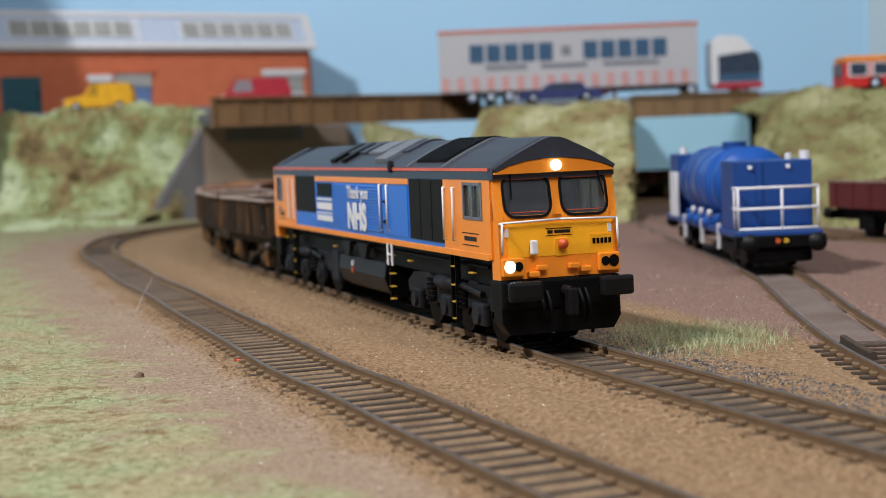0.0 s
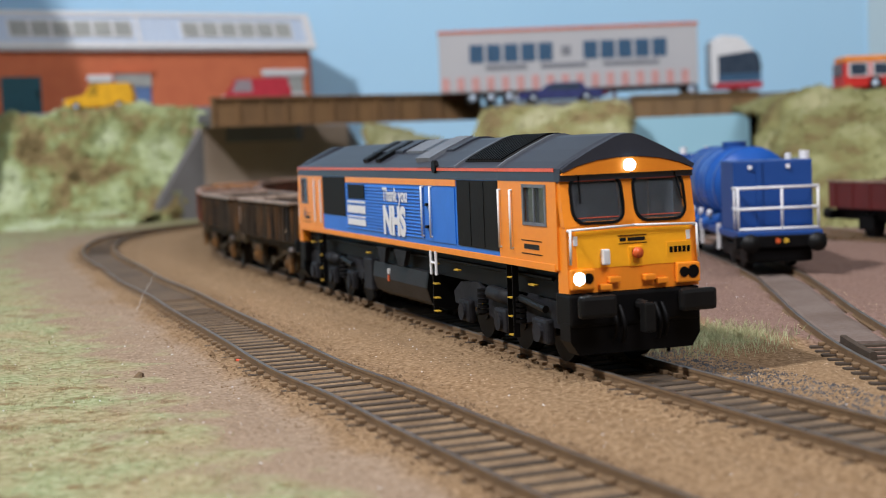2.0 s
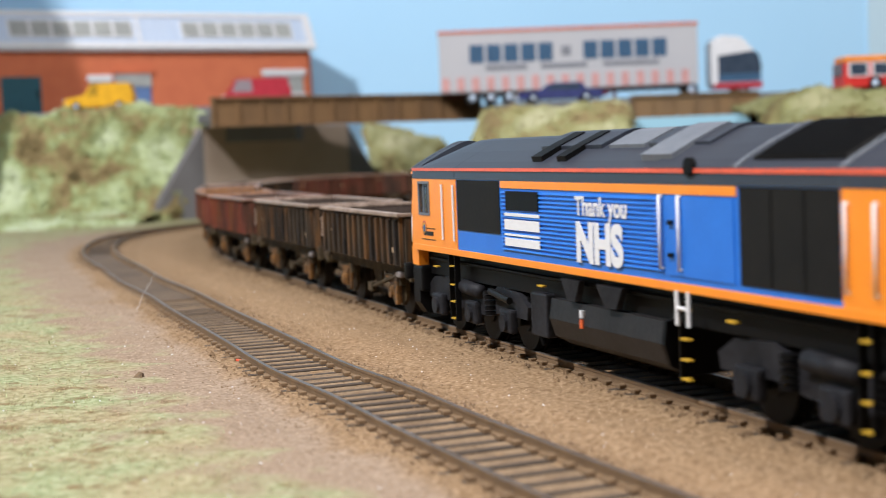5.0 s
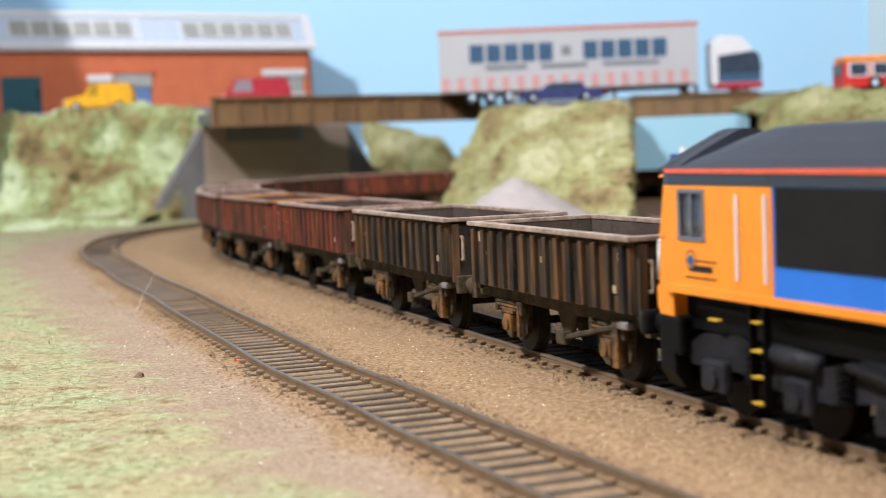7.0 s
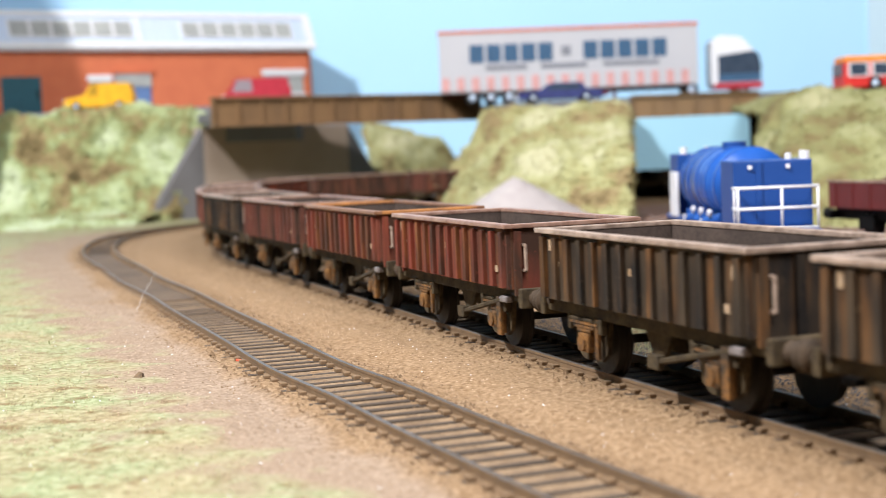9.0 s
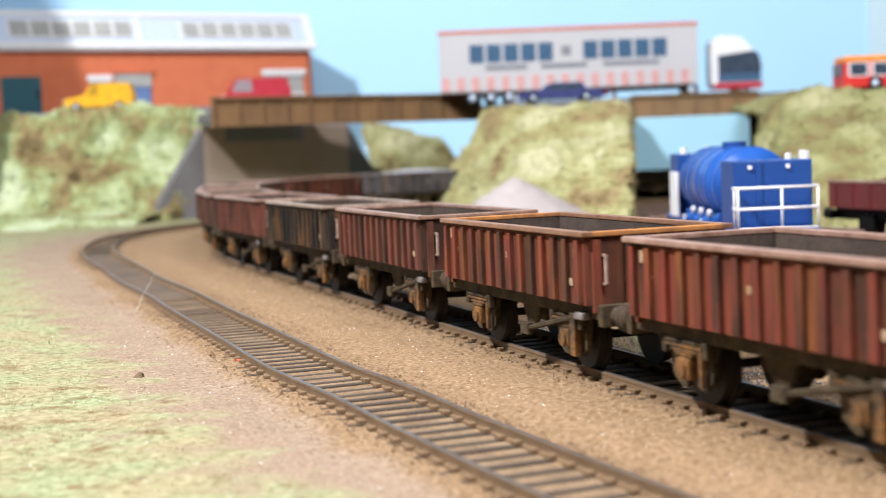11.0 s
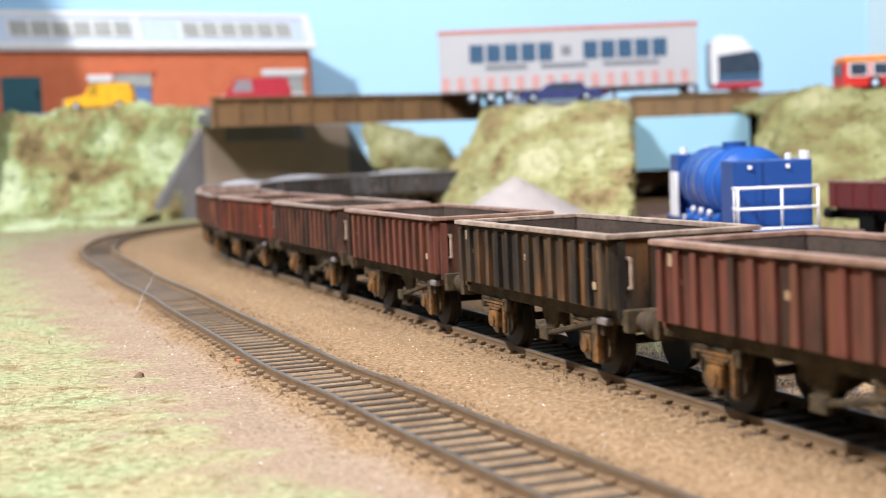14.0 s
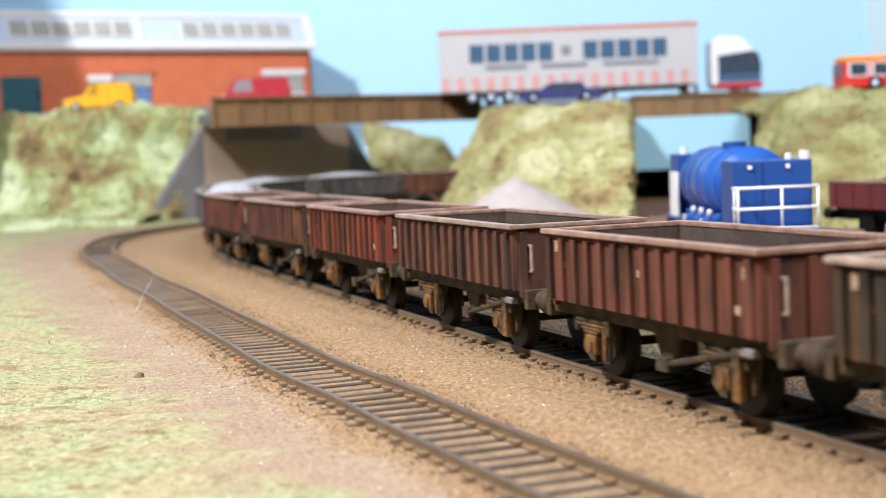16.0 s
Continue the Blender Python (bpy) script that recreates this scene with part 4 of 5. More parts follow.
def blue_tank():
    g = root("tank_wagon", "blue treatment wagon with a tank and white-railed end", "wagon", pose(122.3 * MM, 548 * MM, 0, 0, 0, 90.3))
    part("deck", box(-12, 150, -15.5, 15.5, 12, 14.5, 0.4), TANK_BLUE, g)
    cabin = part("end_cabin", box(-2, 22, -14.6, 14.6, 14.5, 40, 0.5), TANK_BLUE, g, "plain blue end cabin")
    part("door_post", box(-2.6, -1.9, 4.2, 6.2, 15, 39.5), TANK_BLUE, cabin)
    for y in (-5.5, 8.5):
        part("lamp", rod((-2.9, y, 37.6), (-1.9, y, 37.6), 0.8, 10), WHITE, cabin)
    for y, r in ((-7, 1.2), (-13, 1.9)):
        part("vent", rod((3, y, 40), (3, y, 41.2 + r), r, 12), WHITE, cabin)
    tk = part("tank", rod((30, 0, 30), (116, 0, 30), 14.6, 40), TANK_PALE, g, "round mid-blue tank", True)
    for x in (36, 56, 76, 96, 110):
        part("tank_band", rod((x - 1.2, 0, 30), (x + 1.2, 0, 30), 15.1, 40), TANK_PALE, tk)
    part("hatch", rod((66, 0, 44), (66, 0, 47), 5, 18), TANK_BLUE, tk)
    for x in (40, 58, 76):
        bm = rod((x, 10, 17), (x + 10, 15.5, 15), 2.4, 14)
        rod((x + 10, 15.5, 15), (x + 10, 15.5, 19), 1.6, 10, bm)
        part("pipework", bm, TANK_PALE, g)
        part("valve", rod((x + 4, 14.5, 19), (x + 4, 16, 19), 1.5, 12), WHITE, g)
    part("far_cabin", box(124, 146, -14, 14, 14.5, 42, 0.5), TANK_BLUE, g)
    for y in (-11, 11, 0):
        part("vent", rod((126, y, 42), (126, y, 45), 1.6, 12), WHITE, g)
    part("white_panel", box(120, 136, 14.4, 16, 14, 34, 0.4), WHITE, g, "white end locker")
    for y in (-14.6, -1.4, 14.6):
        part("rail_post", rod((-9.5, y, 14.5), (-9.5, y, 30.5), 0.48, 8), WHITE, g, "white railing post", True)
    for x in (-3,):
        part("rail_post", rod((x, 14.6, 14.5), (x, 14.6, 30.5), 0.48, 8), WHITE, g, "white railing post", True)
    for z in (15.2, 22.6, 30.2):
        part("rail_bar", rod((-9.5, -14.6, z), (-9.5, 14.6, z), 0.55, 8), WHITE, g, "white railing bar", True)
    for z in (22.6, 30.2):
        for y in (-14.6, 14.6):
            part("side_bar", rod((-9.5, y, z), (0, y, z), 0.55, 8), WHITE, g, "white railing bar", True)
    part("headstock", box(-13, -9, -16.5, 16.5, 8.5, 13, 0.5), BLACK, g)
    part("underframe", box(-10, 148, -9, 9, 9, 12), BLACK, g)
    part("skirt", box(-11, 12, -12, 12, 3, 9, 1.5), BLACK, g)
    for y in (-1.8, 1.2):
        part("tail_lamp", rod((-13.6, y, 11), (-12.9, y, 11), 0.9, 10), STEP_YELLOW if y < 0 else RED, g)
    buffers(g, -13, 12, 10.5, 3.4, 5)
    buffers(g, 149, 12, 10.5, 3.0, 5)
    for x in (8, 26, 112, 132):
        axle(g, x, 6.5, mat=BLACK)
    for x in (17, 122):
        part("bogie_frame", box(x - 16, x + 16, 9.6, 12, 4, 9, 0.6), BLACK, g)
        part("bogie_frame", box(x - 16, x + 16, -12, -9.6, 4, 9, 0.6), BLACK, g)
    for x in (24, 60, 100):
        part("white_post", box(x, x + 1.4, 14.6, 16, 6, 16), WHITE, g)
    return g


blue_tank()


def maroon_wagon():
    d = FAR_SIDING.way(0)
    p = FAR_SIDING.at(-40)
    g = root("maroon_wagon", "dark maroon open wagon on black frames", "wagon", pose(p.x * MM, p.y * MM, 0, 0, 0, math.degrees(math.atan2(d.y, d.x))))
    part("side", box(-60, 60, 15, 16.5, 13.5, 25.6, 0.3), MAROON, g)
    part("side", box(-60, 60, -16.5, -15, 13.5, 25.6, 0.3), MAROON, g)
    part("end", box(58.5, 60, -15, 15, 13.5, 25.6, 0.2), MAROON, g)
    part("end", box(-60, -58.5, -15, 15, 13.5, 25.6, 0.2), MAROON, g)
    part("floor", box(-58.5, 58.5, -15, 15, 13.5, 15), FRAME, g)
    part("capping", box(-60.5, 60.5, 14.6, 17, 25.6, 26.5, 0.2), RIMS["brown"], g)
    part("capping", box(-60.5, 60.5, -17, -14.6, 25.6, 26.5, 0.2), RIMS["brown"], g)
    for k in range(9):
        x = -54 + k * 13.5
        part("rib", box(x - 0.8, x + 0.8, 16.5, 17.4, 13.5, 25.6), MAROON, g)
    part("underframe", box(-62, 62, -11, 11, 8, 13.5), BLACK, g)
    part("headstock", box(61, 63, -15, 15, 8, 12), BLACK, g)
    for x in (-36, 36):
        axle(g, x, 6.5, mat=BLACK)
        for y in (-11.6, 11.6):
            part("axle_guard", box(x - 6, x + 6, y - 0.8, y + 0.8, 3.5, 11, 0.4), BLACK, g)
    buffers(g, 63, 11.5, 10.5)
    buffers(g, -62, 11.5, 10.5)


maroon_wagon()


# ------------------------------------------------------------ open wagons of the train
def open_wagon(tone, rim_end=None, loaded=False, marks=True):
    names = {"dark": "dark brown weathered", "red": "faded red", "rusty": "rust-stained red", "maroon": "red-brown weathered", "brown": "rusty brown", "grey": "dark grey"}
    g = root("open_wagon", names[tone] + " ribbed open wagon on rusty gear" + (" under grey stone" if loaded else ""), "wagon", group="wagons of the train")
    paint, rim = WAGON_PAINTS[tone], RIMS[tone]
    hl, hw, z0, z1 = 43.0, 16.2, 15.6, 30.0
    for s in (-1, 1):
        side = part("side", box(-hl, hl, s * hw - 0.5, s * hw + 0.5, z0, z1), paint, g)
        for k in range(14):
            x = -hl + 2.0 + k * (2 * hl - 4.0) / 13
            y0, y1 = sorted((s * (hw + 0.5), s * (hw + 1.6)))
            part("rib", prism([(x - 1.1, z0 + 0.4), (x + 1.1, z0 + 0.4), (x + 0.9, z1 - 0.8), (x - 0.9, z1 - 0.8)], y0, y1, "y"), paint, side)
        if marks:
            y = s * (hw + 0.75)
            for x, z, w, h in ((-34.5, 22.5, 1.6, 3.2), (36.6, 20.2, 1.6, 1.6), (33.3, 18.6, 1.6, 1.6), (0.3, 24, 1.6, 1.4), (-38, 27.5, 1.4, 2.4), (39, 26.6, 1.5, 2.2)):
                part("label_bar", box(x - w / 2, x + w / 2, y - 0.06, y + 0.06, z - h / 2, z + h / 2), TAN, side)
    for s in (-1, 1):
        x0, x1 = sorted((s * (hl - 0.6), s * (hl + 0.4)))
        end = part("end", box(x0, x1, -hw + 0.5, hw - 0.5, z0, z1), paint, g)
        for y in (-14.4, -7, 0, 7, 14.4):
            xa, xb = sorted((s * (hl + 0.4), s * (hl + 1.4)))
            part("rib", box(xa, xb, y - 0.9, y + 0.9, z0 - 1.5, z1 - 0.6), paint, end)
        hr = bmesh.new()
        yy = -12.8
        rod((s * (hl + 2.2), yy, 20), (s * (hl + 2.2), yy, 26), 0.42, 6, hr)
        for z in (20, 26):
            rod((s * (hl + 0.4), yy, z), (s * (hl + 2.2), yy, z), 0.42, 6, hr)
        part("grab_rail", hr, RIMS["dark"], end, "pale worn grab rail")
    part("floor", box(-hl, hl, -hw, hw, z0, z0 + 1.2), LINING, g)
    for q in (-1, 1):
        part("inner_lining", box(-hl + 0.6, hl - 0.6, min(q * (hw - 0.5), q * (hw - 0.8)), max(q * (hw - 0.5), q * (hw - 0.8)), z0 + 1.2, z1 - 0.1), LINING, g, "dirty bare inside")
        part("inner_lining", box(min(q * (hl - 0.6), q * (hl - 0.9)), max(q * (hl - 0.6), q * (hl - 0.9)), -hw + 0.8, hw - 0.8, z0 + 1.2, z1 - 0.1), LINING, g, "dirty bare inside")
    for s in (-1, 1):
        part("rim", box(-hl - 1.4, hl + 1.4, s * (hw + 0.35) - 1.35, s * (hw + 0.35) + 1.35, z1, z1 + 1.1, 0.25), rim, g, "worn top capping")
    for s in (-1, 1):
        part("end_rim", box(s * (hl + 0.2) - 1.3, s * (hl + 0.2) + 1.3, -hw + 0.9, hw - 0.9, z1, z1 + 1.05, 0.25), RUST_RIM if rim_end else rim, g, "orange rusted end capping" if rim_end else "")
    part("solebar", box(-47, 47, -14.2, -12.6, 12.4, 15.4, 0.3), FRAME, g)
    part("solebar", box(-47, 47, 12.6, 14.2, 12.4, 15.4, 0.3), FRAME, g)
    part("underframe", box(-46, 46, -12.4, 12.4, 13, 15.4), FRAME, g)
    for s in (-1, 1):
        x0, x1 = sorted((s * 46, s * 48.2))
        part("headstock", box(x0, x1, -15.4, 15.4, 11.4, 16, 0.3), FRAME, g)
        buffers(g, s * 48.2, 11.5, 13.6, 3.0, 5.0, BUFFER_BROWN)
        cp = box(min(s * 48, s * 53.4), max(s * 48, s * 53.4), -1.6, 1.6, 8.6, 10.6, 0.4)
        box(min(s * 51.5, s * 53.4), max(s * 51.5, s * 53.4), -4.5, 4.5, 8, 9.4, 0.3, cp)
        part("coupling", cp, BLACK, g)
    wheels = []
    for x in (-27, 27):
        wheels.append(axle(g, x, 7.0))
        for s in (-1, 1):
            y = s * 12.2
            ag = prism([(x - 9, 13), (x + 9, 13), (x + 7.2, 5.0), (x + 4.4, 3.2), (x + 1.8, 3.0), (x + 1.8, 8), (x - 1.8, 8), (x - 1.8, 3.0), (x - 4.4, 3.2), (x - 7.2, 5.0)], y - 0.5, y + 0.5, "y")
            part("axle_guard", ag, FRAME, g)
            ya, yb = sorted((s * 12.7, s * 15.0))
            box_body = part("axlebox", box(x - 2.4, x + 2.4, ya, yb, 5.0, 9.2, 0.6), RUST, g, "orange-rusted axlebox")
            part("axlebox_cover", rod((x, s * 15.0, 7.0), (x, s * 15.5, 7.0), 1.7, 12), RUST, box_body)
            for half, z in ((8.2, 11.7), (6.6, 10.9), (4.8, 10.1), (3.2, 9.4)):
                part("spring_leaf", box(x - half, x + half, ya + 0.3, yb - 0.5, z, z + 0.62, 0.1), RUST if half < 7 else FRAME, g, "rusted spring leaf")
            for dx in (-7.6, 7.6):
                part("spring_hanger", box(x + dx - 0.8, x + dx + 0.8, ya + 0.4, yb - 0.3, 9.4, 12.8, 0.3), FRAME, g)
            part("guard_strap", box(x + 5.0, x + 6.4, ya + 0.5, yb - 0.9, 4.0, 12.6, 0.25), RUST, g, "rust-streaked strap")
    for s in (-1, 1):
        lv = rod((6, s * 14.8, 7.0), (34, s * 14.8, 12.4), 0.65, 6)
        rod((34, s * 14.8, 12.4), (38, s * 14.8, 12.6), 0.9, 6, lv)
        box(3.5, 8, s * 14.8 - 0.8, s * 14.8 + 0.8, 5.6, 8.4, 0.3, lv)
        part("brake_lever", lv, FRAME, g)
        part("lever_handle", box(34.5, 39, s * 14.8 - 1.0, s * 14.8 + 1.0, 12.0, 13.6, 0.4), RIMS["grey"], g, "whitened lever end")
        part("lever_guard", box(31, 33.6, s * 14.8 - 0.5, s * 14.8 + 0.5, 3.6, 13, 0.2), RUST, g)
        vh = prism([(-6, 12.4), (6, 12.4), (2, 6.5), (-2, 6.5)], s * 10.6 - 0.4, s * 10.6 + 0.4, "y")
        part("v_hanger", vh, FRAME, g)
    part("brake_cylinder", rod((-14, -3, 9.6), (-4, -3, 9.6), 3.2, 16), FRAME, g, "", True)
    if loaded:
        bm = bmesh.new()
        nx, ny = 26, 10
        grid = [[bm.verts.new((-hl + 1 + (2 * hl - 2) * i / nx, -hw + 1 + (2 * hw - 2) * j / ny,
                               28.6 + 4.6 * abs(math.sin(math.pi * i / nx)) ** 0.7 * abs(math.sin(math.pi * j / ny)) ** 0.8 + 0.8 * noise.noise(Vector((i * 0.9, j * 0.9, 4))))) for j in range(ny + 1)] for i in range(nx + 1)]
        for i in range(nx):
            for j in range(ny):
                bm.faces.new((grid[i][j], grid[i + 1][j], grid[i + 1][j + 1], grid[i][j + 1]))
        part("stone_load", bm, LOAD, g, "heap of pale grey stone")
    return g


TONES = ["dark", "dark2", "red", "rusty_rust", "maroon", "dark", "maroon", "brown", "red", "brown", "maroon", "grey_load", "grey_load", "grey_load", "grey_load", "brown", "maroon"]
protos, wagons = {}, []
for k, tone in enumerate(TONES):
    if tone not in protos:
        protos[tone] = open_wagon(tone.split("_")[0].rstrip("2"), "rust" in tone, "load" in tone, tone != "brown")
        wagons.append(protos[tone])
    else:
        wagons.append(copy_thing(protos[tone], Matrix.Identity(4)))


# ------------------------------------------------------------ locomotive
def text_on(body, size, m, mat, parent, name, bold=0.05):
    cu = bpy.data.curves.new(name, "FONT")
    cu.body, cu.size, cu.extrude = body, size * MM, 0.00006
    cu.offset = size * MM * bold
    cu.materials.append(mat)
    ob = new(name, cu)
    ob.parent, ob.matrix_basis = parent, m
    return ob


def at_mm(x, y, z, rx=0, ry=0, rz=0):
    return pose(x * MM, y * MM, z * MM, rx, ry, rz)


ROOF_LINE = [(-17.3, 41.4), (-17.1, 44.2), (-14.6, 45.7), (-9.5, 48.2), (-3.2, 50.9), (-1.3, 51.4), (1.3, 51.4), (3.2, 50.9), (9.5, 48.2), (14.6, 45.7), (17.1, 44.2), (17.3, 41.4)]


def locomotive():
    g = root("locomotive", "orange, blue and black diesel locomotive with lit headlamps hauling wagons", "locomotive")
    # roof
    bm = bmesh.new()
    rows = []
    for x, rise, k in ((-128.5, 0.30, 0.97), (-126.5, 0.52, 1), (-121, 0.78, 1), (-112, 0.96, 1), (-102, 1, 1), (-92, 1, 1), (-91.6, 1, 0.995), (92, 1, 0.995), (92.4, 1, 1), (126.5, 1, 1), (129.0, 0.95, 0.985)):
        rows.append([bm.verts.new((x, y * k, 43.6 + (z - 43.6) * rise if z > 43.6 else z)) for y, z in ROOF_LINE])
    for a, b in zip(rows[:-1], rows[1:]):
        for i in range(len(a) - 1):
            bm.faces.new((a[i], a[i + 1], b[i + 1], b[i]))
    bm.faces.new(rows[0])
    bm.faces.new(rows[-1][::-1])
    roof = part("roof", bm, ROOF, g, "dark blue-black roof")

    def roof_patch(x0, x1, i0, i1, lift, mat, name, label=""):
        b = bmesh.new()
        lo = [[b.verts.new((x, y, z - 0.2)) for y, z in ROOF_LINE[i0:i1]] for x in (x0, x1)]
        hi = [[b.verts.new((x, y * (1 + lift / 40), z + lift)) for y, z in ROOF_LINE[i0:i1]] for x in (x0, x1)]
        n = i1 - i0
        for i in range(n - 1):
            b.faces.new((hi[0][i], hi[0][i + 1], hi[1][i + 1], hi[1][i]))
            for q in (0, 1):
                b.faces.new((lo[q][i], lo[q][i + 1], hi[q][i + 1], hi[q][i]))
        for i in (0, n - 1):
            b.faces.new((lo[0][i], lo[1][i], hi[1][i], hi[0][i]))
        return part(name, b, mat, roof, label)
    roof_patch(63, 91, 2, 10, 0.35, GRILLE, "radiator_grille", "fine black roof grille")
    for k in range(13):
        roof_patch(64.5 + k * 2, 65.3 + k * 2, 2, 10, 0.75, BLACK, "grille_bar")
    roof_patch(60.2, 61.4, 1, 11, 0.5, ROOF_GREY, "roof_rib")
    roof_patch(92.4, 93.8, 1, 11, 0.5, ROOF_GREY, "roof_rib")
    roof_patch(28, 60, 1, 11, 0.25, ROOF, "roof_panel")
    roof_patch(-4, 12, 3, 9, 0.7, ROOF_GREY, "silencer_panel", "pale grey silencer panel")
    roof_patch(14, 40, 3, 9, 0.8, ROOF, "engine_hatch")
    roof_patch(20, 34, 2, 6, 1.2, ROOF_GREY, "hatch_rail")
    roof_patch(-46, -8, 3, 9, 0.8, ROOF, "fan_housing")
    roof_patch(-40, -34, 2, 5, 1.1, BLACK, "fan_bracket")
    roof_patch(-24, -18, 2, 5, 1.1, BLACK, "fan_bracket")
    for s in (-1, 1):
        y = s * 17.22
        part("cantrail_stripe", box(-127, 126.5, min(y, y + s * 0.12), max(y, y + s * 0.12), 43.5, 44.3), STRIPE, g, "thin red-orange stripe")
        part("lifting_point", rod((45, s * 16.6, 44.6), (45, s * 17.8, 44.6), 1.7, 14), BLACK, g)
        # sides
        y0, y1 = sorted((s * 15.8, s * 17.0))
        body = part("body_side", box(-91, 92.5, y0, y1, 22.2, 41.4), BLUE, g, "bright blue body side")
        p0, p1 = sorted((s * 17.0, s * 17.25))
        part("sill", box(-127.5, 126, min(s * 16.5, s * 17.4), max(s * 16.5, s * 17.4), 21.8, 23.4, 0.1), ORANGE, g, "orange lower sill")
        part("top_band", box(-56, 61, p0, p1, 39.6, 41.3), ORANGE, body, "orange band above the louvres")
        part("side_grille", box(-90, -57, p0, max(p1, p0 + 0.1), 28.6, 41.2), GRILLE, body, "black intake grille")
        part("side_grille", box(62, 92, p0, p1, 24.6, 41.2), GRILLE, body, "tall black radiator grille")
        for x in (72, 82):
            part("grille_bar", box(x, x + 0.35, min(s * 17.2, s * 17.4), max(s * 17.2, s * 17.4), 24.8, 41), BLACK, body)
        for k in range(15):
            z = 25.0 + k * 0.95
            lv = prism([(s * 17.0, z), (s * 17.42, z + 0.15), (s * 17.3, z + 0.55), (s * 17.0, z + 0.6)], -55.5, 33, "x")
            part("louvre", lv, BLUE, body)
        part("door_panel", box(35.5, 60, p0, p1, 24.6, 39.2), BLUE, body, "smooth blue door")
        for x in (33.5, 41.2, 94.6, 104.0):
            rl = rod((x, s * 17.9, 25.6), (x, s * 17.9, 39.4), 0.3, 8)
            for z in (25.8, 39.2):
                rod((x, s * 17, z), (x, s * 17.9, z), 0.28, 6, rl)
            part("handrail", rl, WHITE, g, "white handrail", True)
        part("handrail", rod((-92.5, s * 17.6, 25.5), (-92.5, s * 17.6, 40), 0.3, 8), WHITE, g, "white handrail")
        part("handrail", rod((-101.5, s * 17.6, 25.5), (-101.5, s * 17.6, 40), 0.3, 8), WHITE, g, "white handrail")
        for z in (28, 34):
            part("door_handle", box(36.5, 38.2, min(s * 17.2, s * 17.9), max(s * 17.2, s * 17.9), z, z + 0.8), BLACK, body)
        # letters
        yy = s * 17.5
        rz = 0 if s < 0 else 180
        text_on("NHS", 11.0, at_mm(-6.0 if s < 0 else 19.5, yy, 25.2, 90, 0, rz), WHITE, body, "lettering")
        text_on("Thank you", 5.6, at_mm(-6.0 if s < 0 else 19.5, yy, 34.6, 90, 0, rz), WHITE, body, "lettering", 0.02)
        q0, q1 = sorted((s * 17.35, s * 17.55))
        part("plaque", box(-52, -31, q0, q1, 34.6, 39.0, 0.05), BLACK, body, "dark plaque of small lettering")
        for z, h in ((33.2, 0.7), (26.2, 1.9), (30.0, 2.4), (28.6, 0.5)):
            part("letter_bar", box(-53, -30.5, q0, q1, z, z + h), WHITE, body, "white bar of lettering")
        # cab sides
        for e in (-1, 1):
            xa, xb = (92.5, 127.0) if e > 0 else (-127.5, -91)
            w0, w1 = (110.5, 122.5) if e > 0 else (-122, -113)
            cab = part("cab_side", box(xa, w0, y0 + (0.2 if s > 0 else -0.2), y1 + (0.2 if s > 0 else -0.2), 22.2, 41.4), ORANGE, g, "orange cab side")
            cy0, cy1 = y0 + (0.2 if s > 0 else -0.2), y1 + (0.2 if s > 0 else -0.2)
            part("cab_panel", box(w1, xb, cy0, cy1, 22.2, 41.4), ORANGE, cab)
            part("cab_panel", box(w0, w1, cy0, cy1, 22.2, 31.8), ORANGE, cab)
            part("cab_panel", box(w0, w1, cy0, cy1, 40.4, 41.4), ORANGE, cab)
            part("side_window", box(w0, w1, s * 16.6 - 0.15, s * 16.6 + 0.15, 31.8, 40.4), CAB_GLASS, cab, "dark cab side window")
            fr = bmesh.new()
            a0, a1 = sorted((s * 17.0, s * 17.45))
            for b in ((w0 - 0.3, w0 + 0.5, 31.5, 40.7), (w1 - 0.5, w1 + 0.3, 31.5, 40.7), (w0, w1, 31.5, 32.2), (w0, w1, 40.0, 40.7), ((w0 + w1) / 2 - 0.3, (w0 + w1) / 2 + 0.3, 31.8, 40.4)):
                box(b[0], b[1], a0, a1, b[2], b[3], 0, fr)
            part("window_frame", fr, ROOF_GREY, cab)
            for z in (24.9, 27.9):
                c0, c1 = sorted((s * 17.15, s * 17.3))
                part("logo_bar", box(e * 109 if e > 0 else -120, e * 120 if e > 0 else -109, c0, c1, z, z + 0.22), BLACK, cab)
            c0, c1 = sorted((s * 17.15, s * 17.3))
            part("logo_bar", box(110.5 if e > 0 else -118.5, 118.5 if e > 0 else -110.5, c0, c1, 26.1, 27.2), TANK, cab, "black bar of lettering")
            if e < 0:
                for r, mt in ((2.0, CAR_RED), (1.5, STEP_YELLOW), (1.0, TANK_BLUE)):
                    part("emblem", rod((-118, s * 17.15, 28), (-118, s * (17.2 + 0.1 * (2.5 - r)), 28), r, 18), mt, cab)
    # cab fronts
    for e in (1, -1):
        def X(v):
            return e * v

        def slab_x(a, b, *rest, bev=0.0):
            return box(min(X(a), X(b)), max(X(a), X(b)), *rest, bev)
        prof = [(126.0, 17.2), (131.4, 17.4), (131.2, 22.8), (130.4, 31.6), (126.0, 31.6)]
        nose = part("nose", prism([(X(u), v) for u, v in prof], -16.6, 16.6, "y"), ORANGE, g, "orange cab nose")
        part("warning_panel", prism([(X(u), v) for u, v in [(130.9, 22.6), (131.35, 22.6), (130.65, 30.6), (130.2, 30.6)]], -14.2, 15.0, "y"), YELLOW, nose, "yellow warning panel")
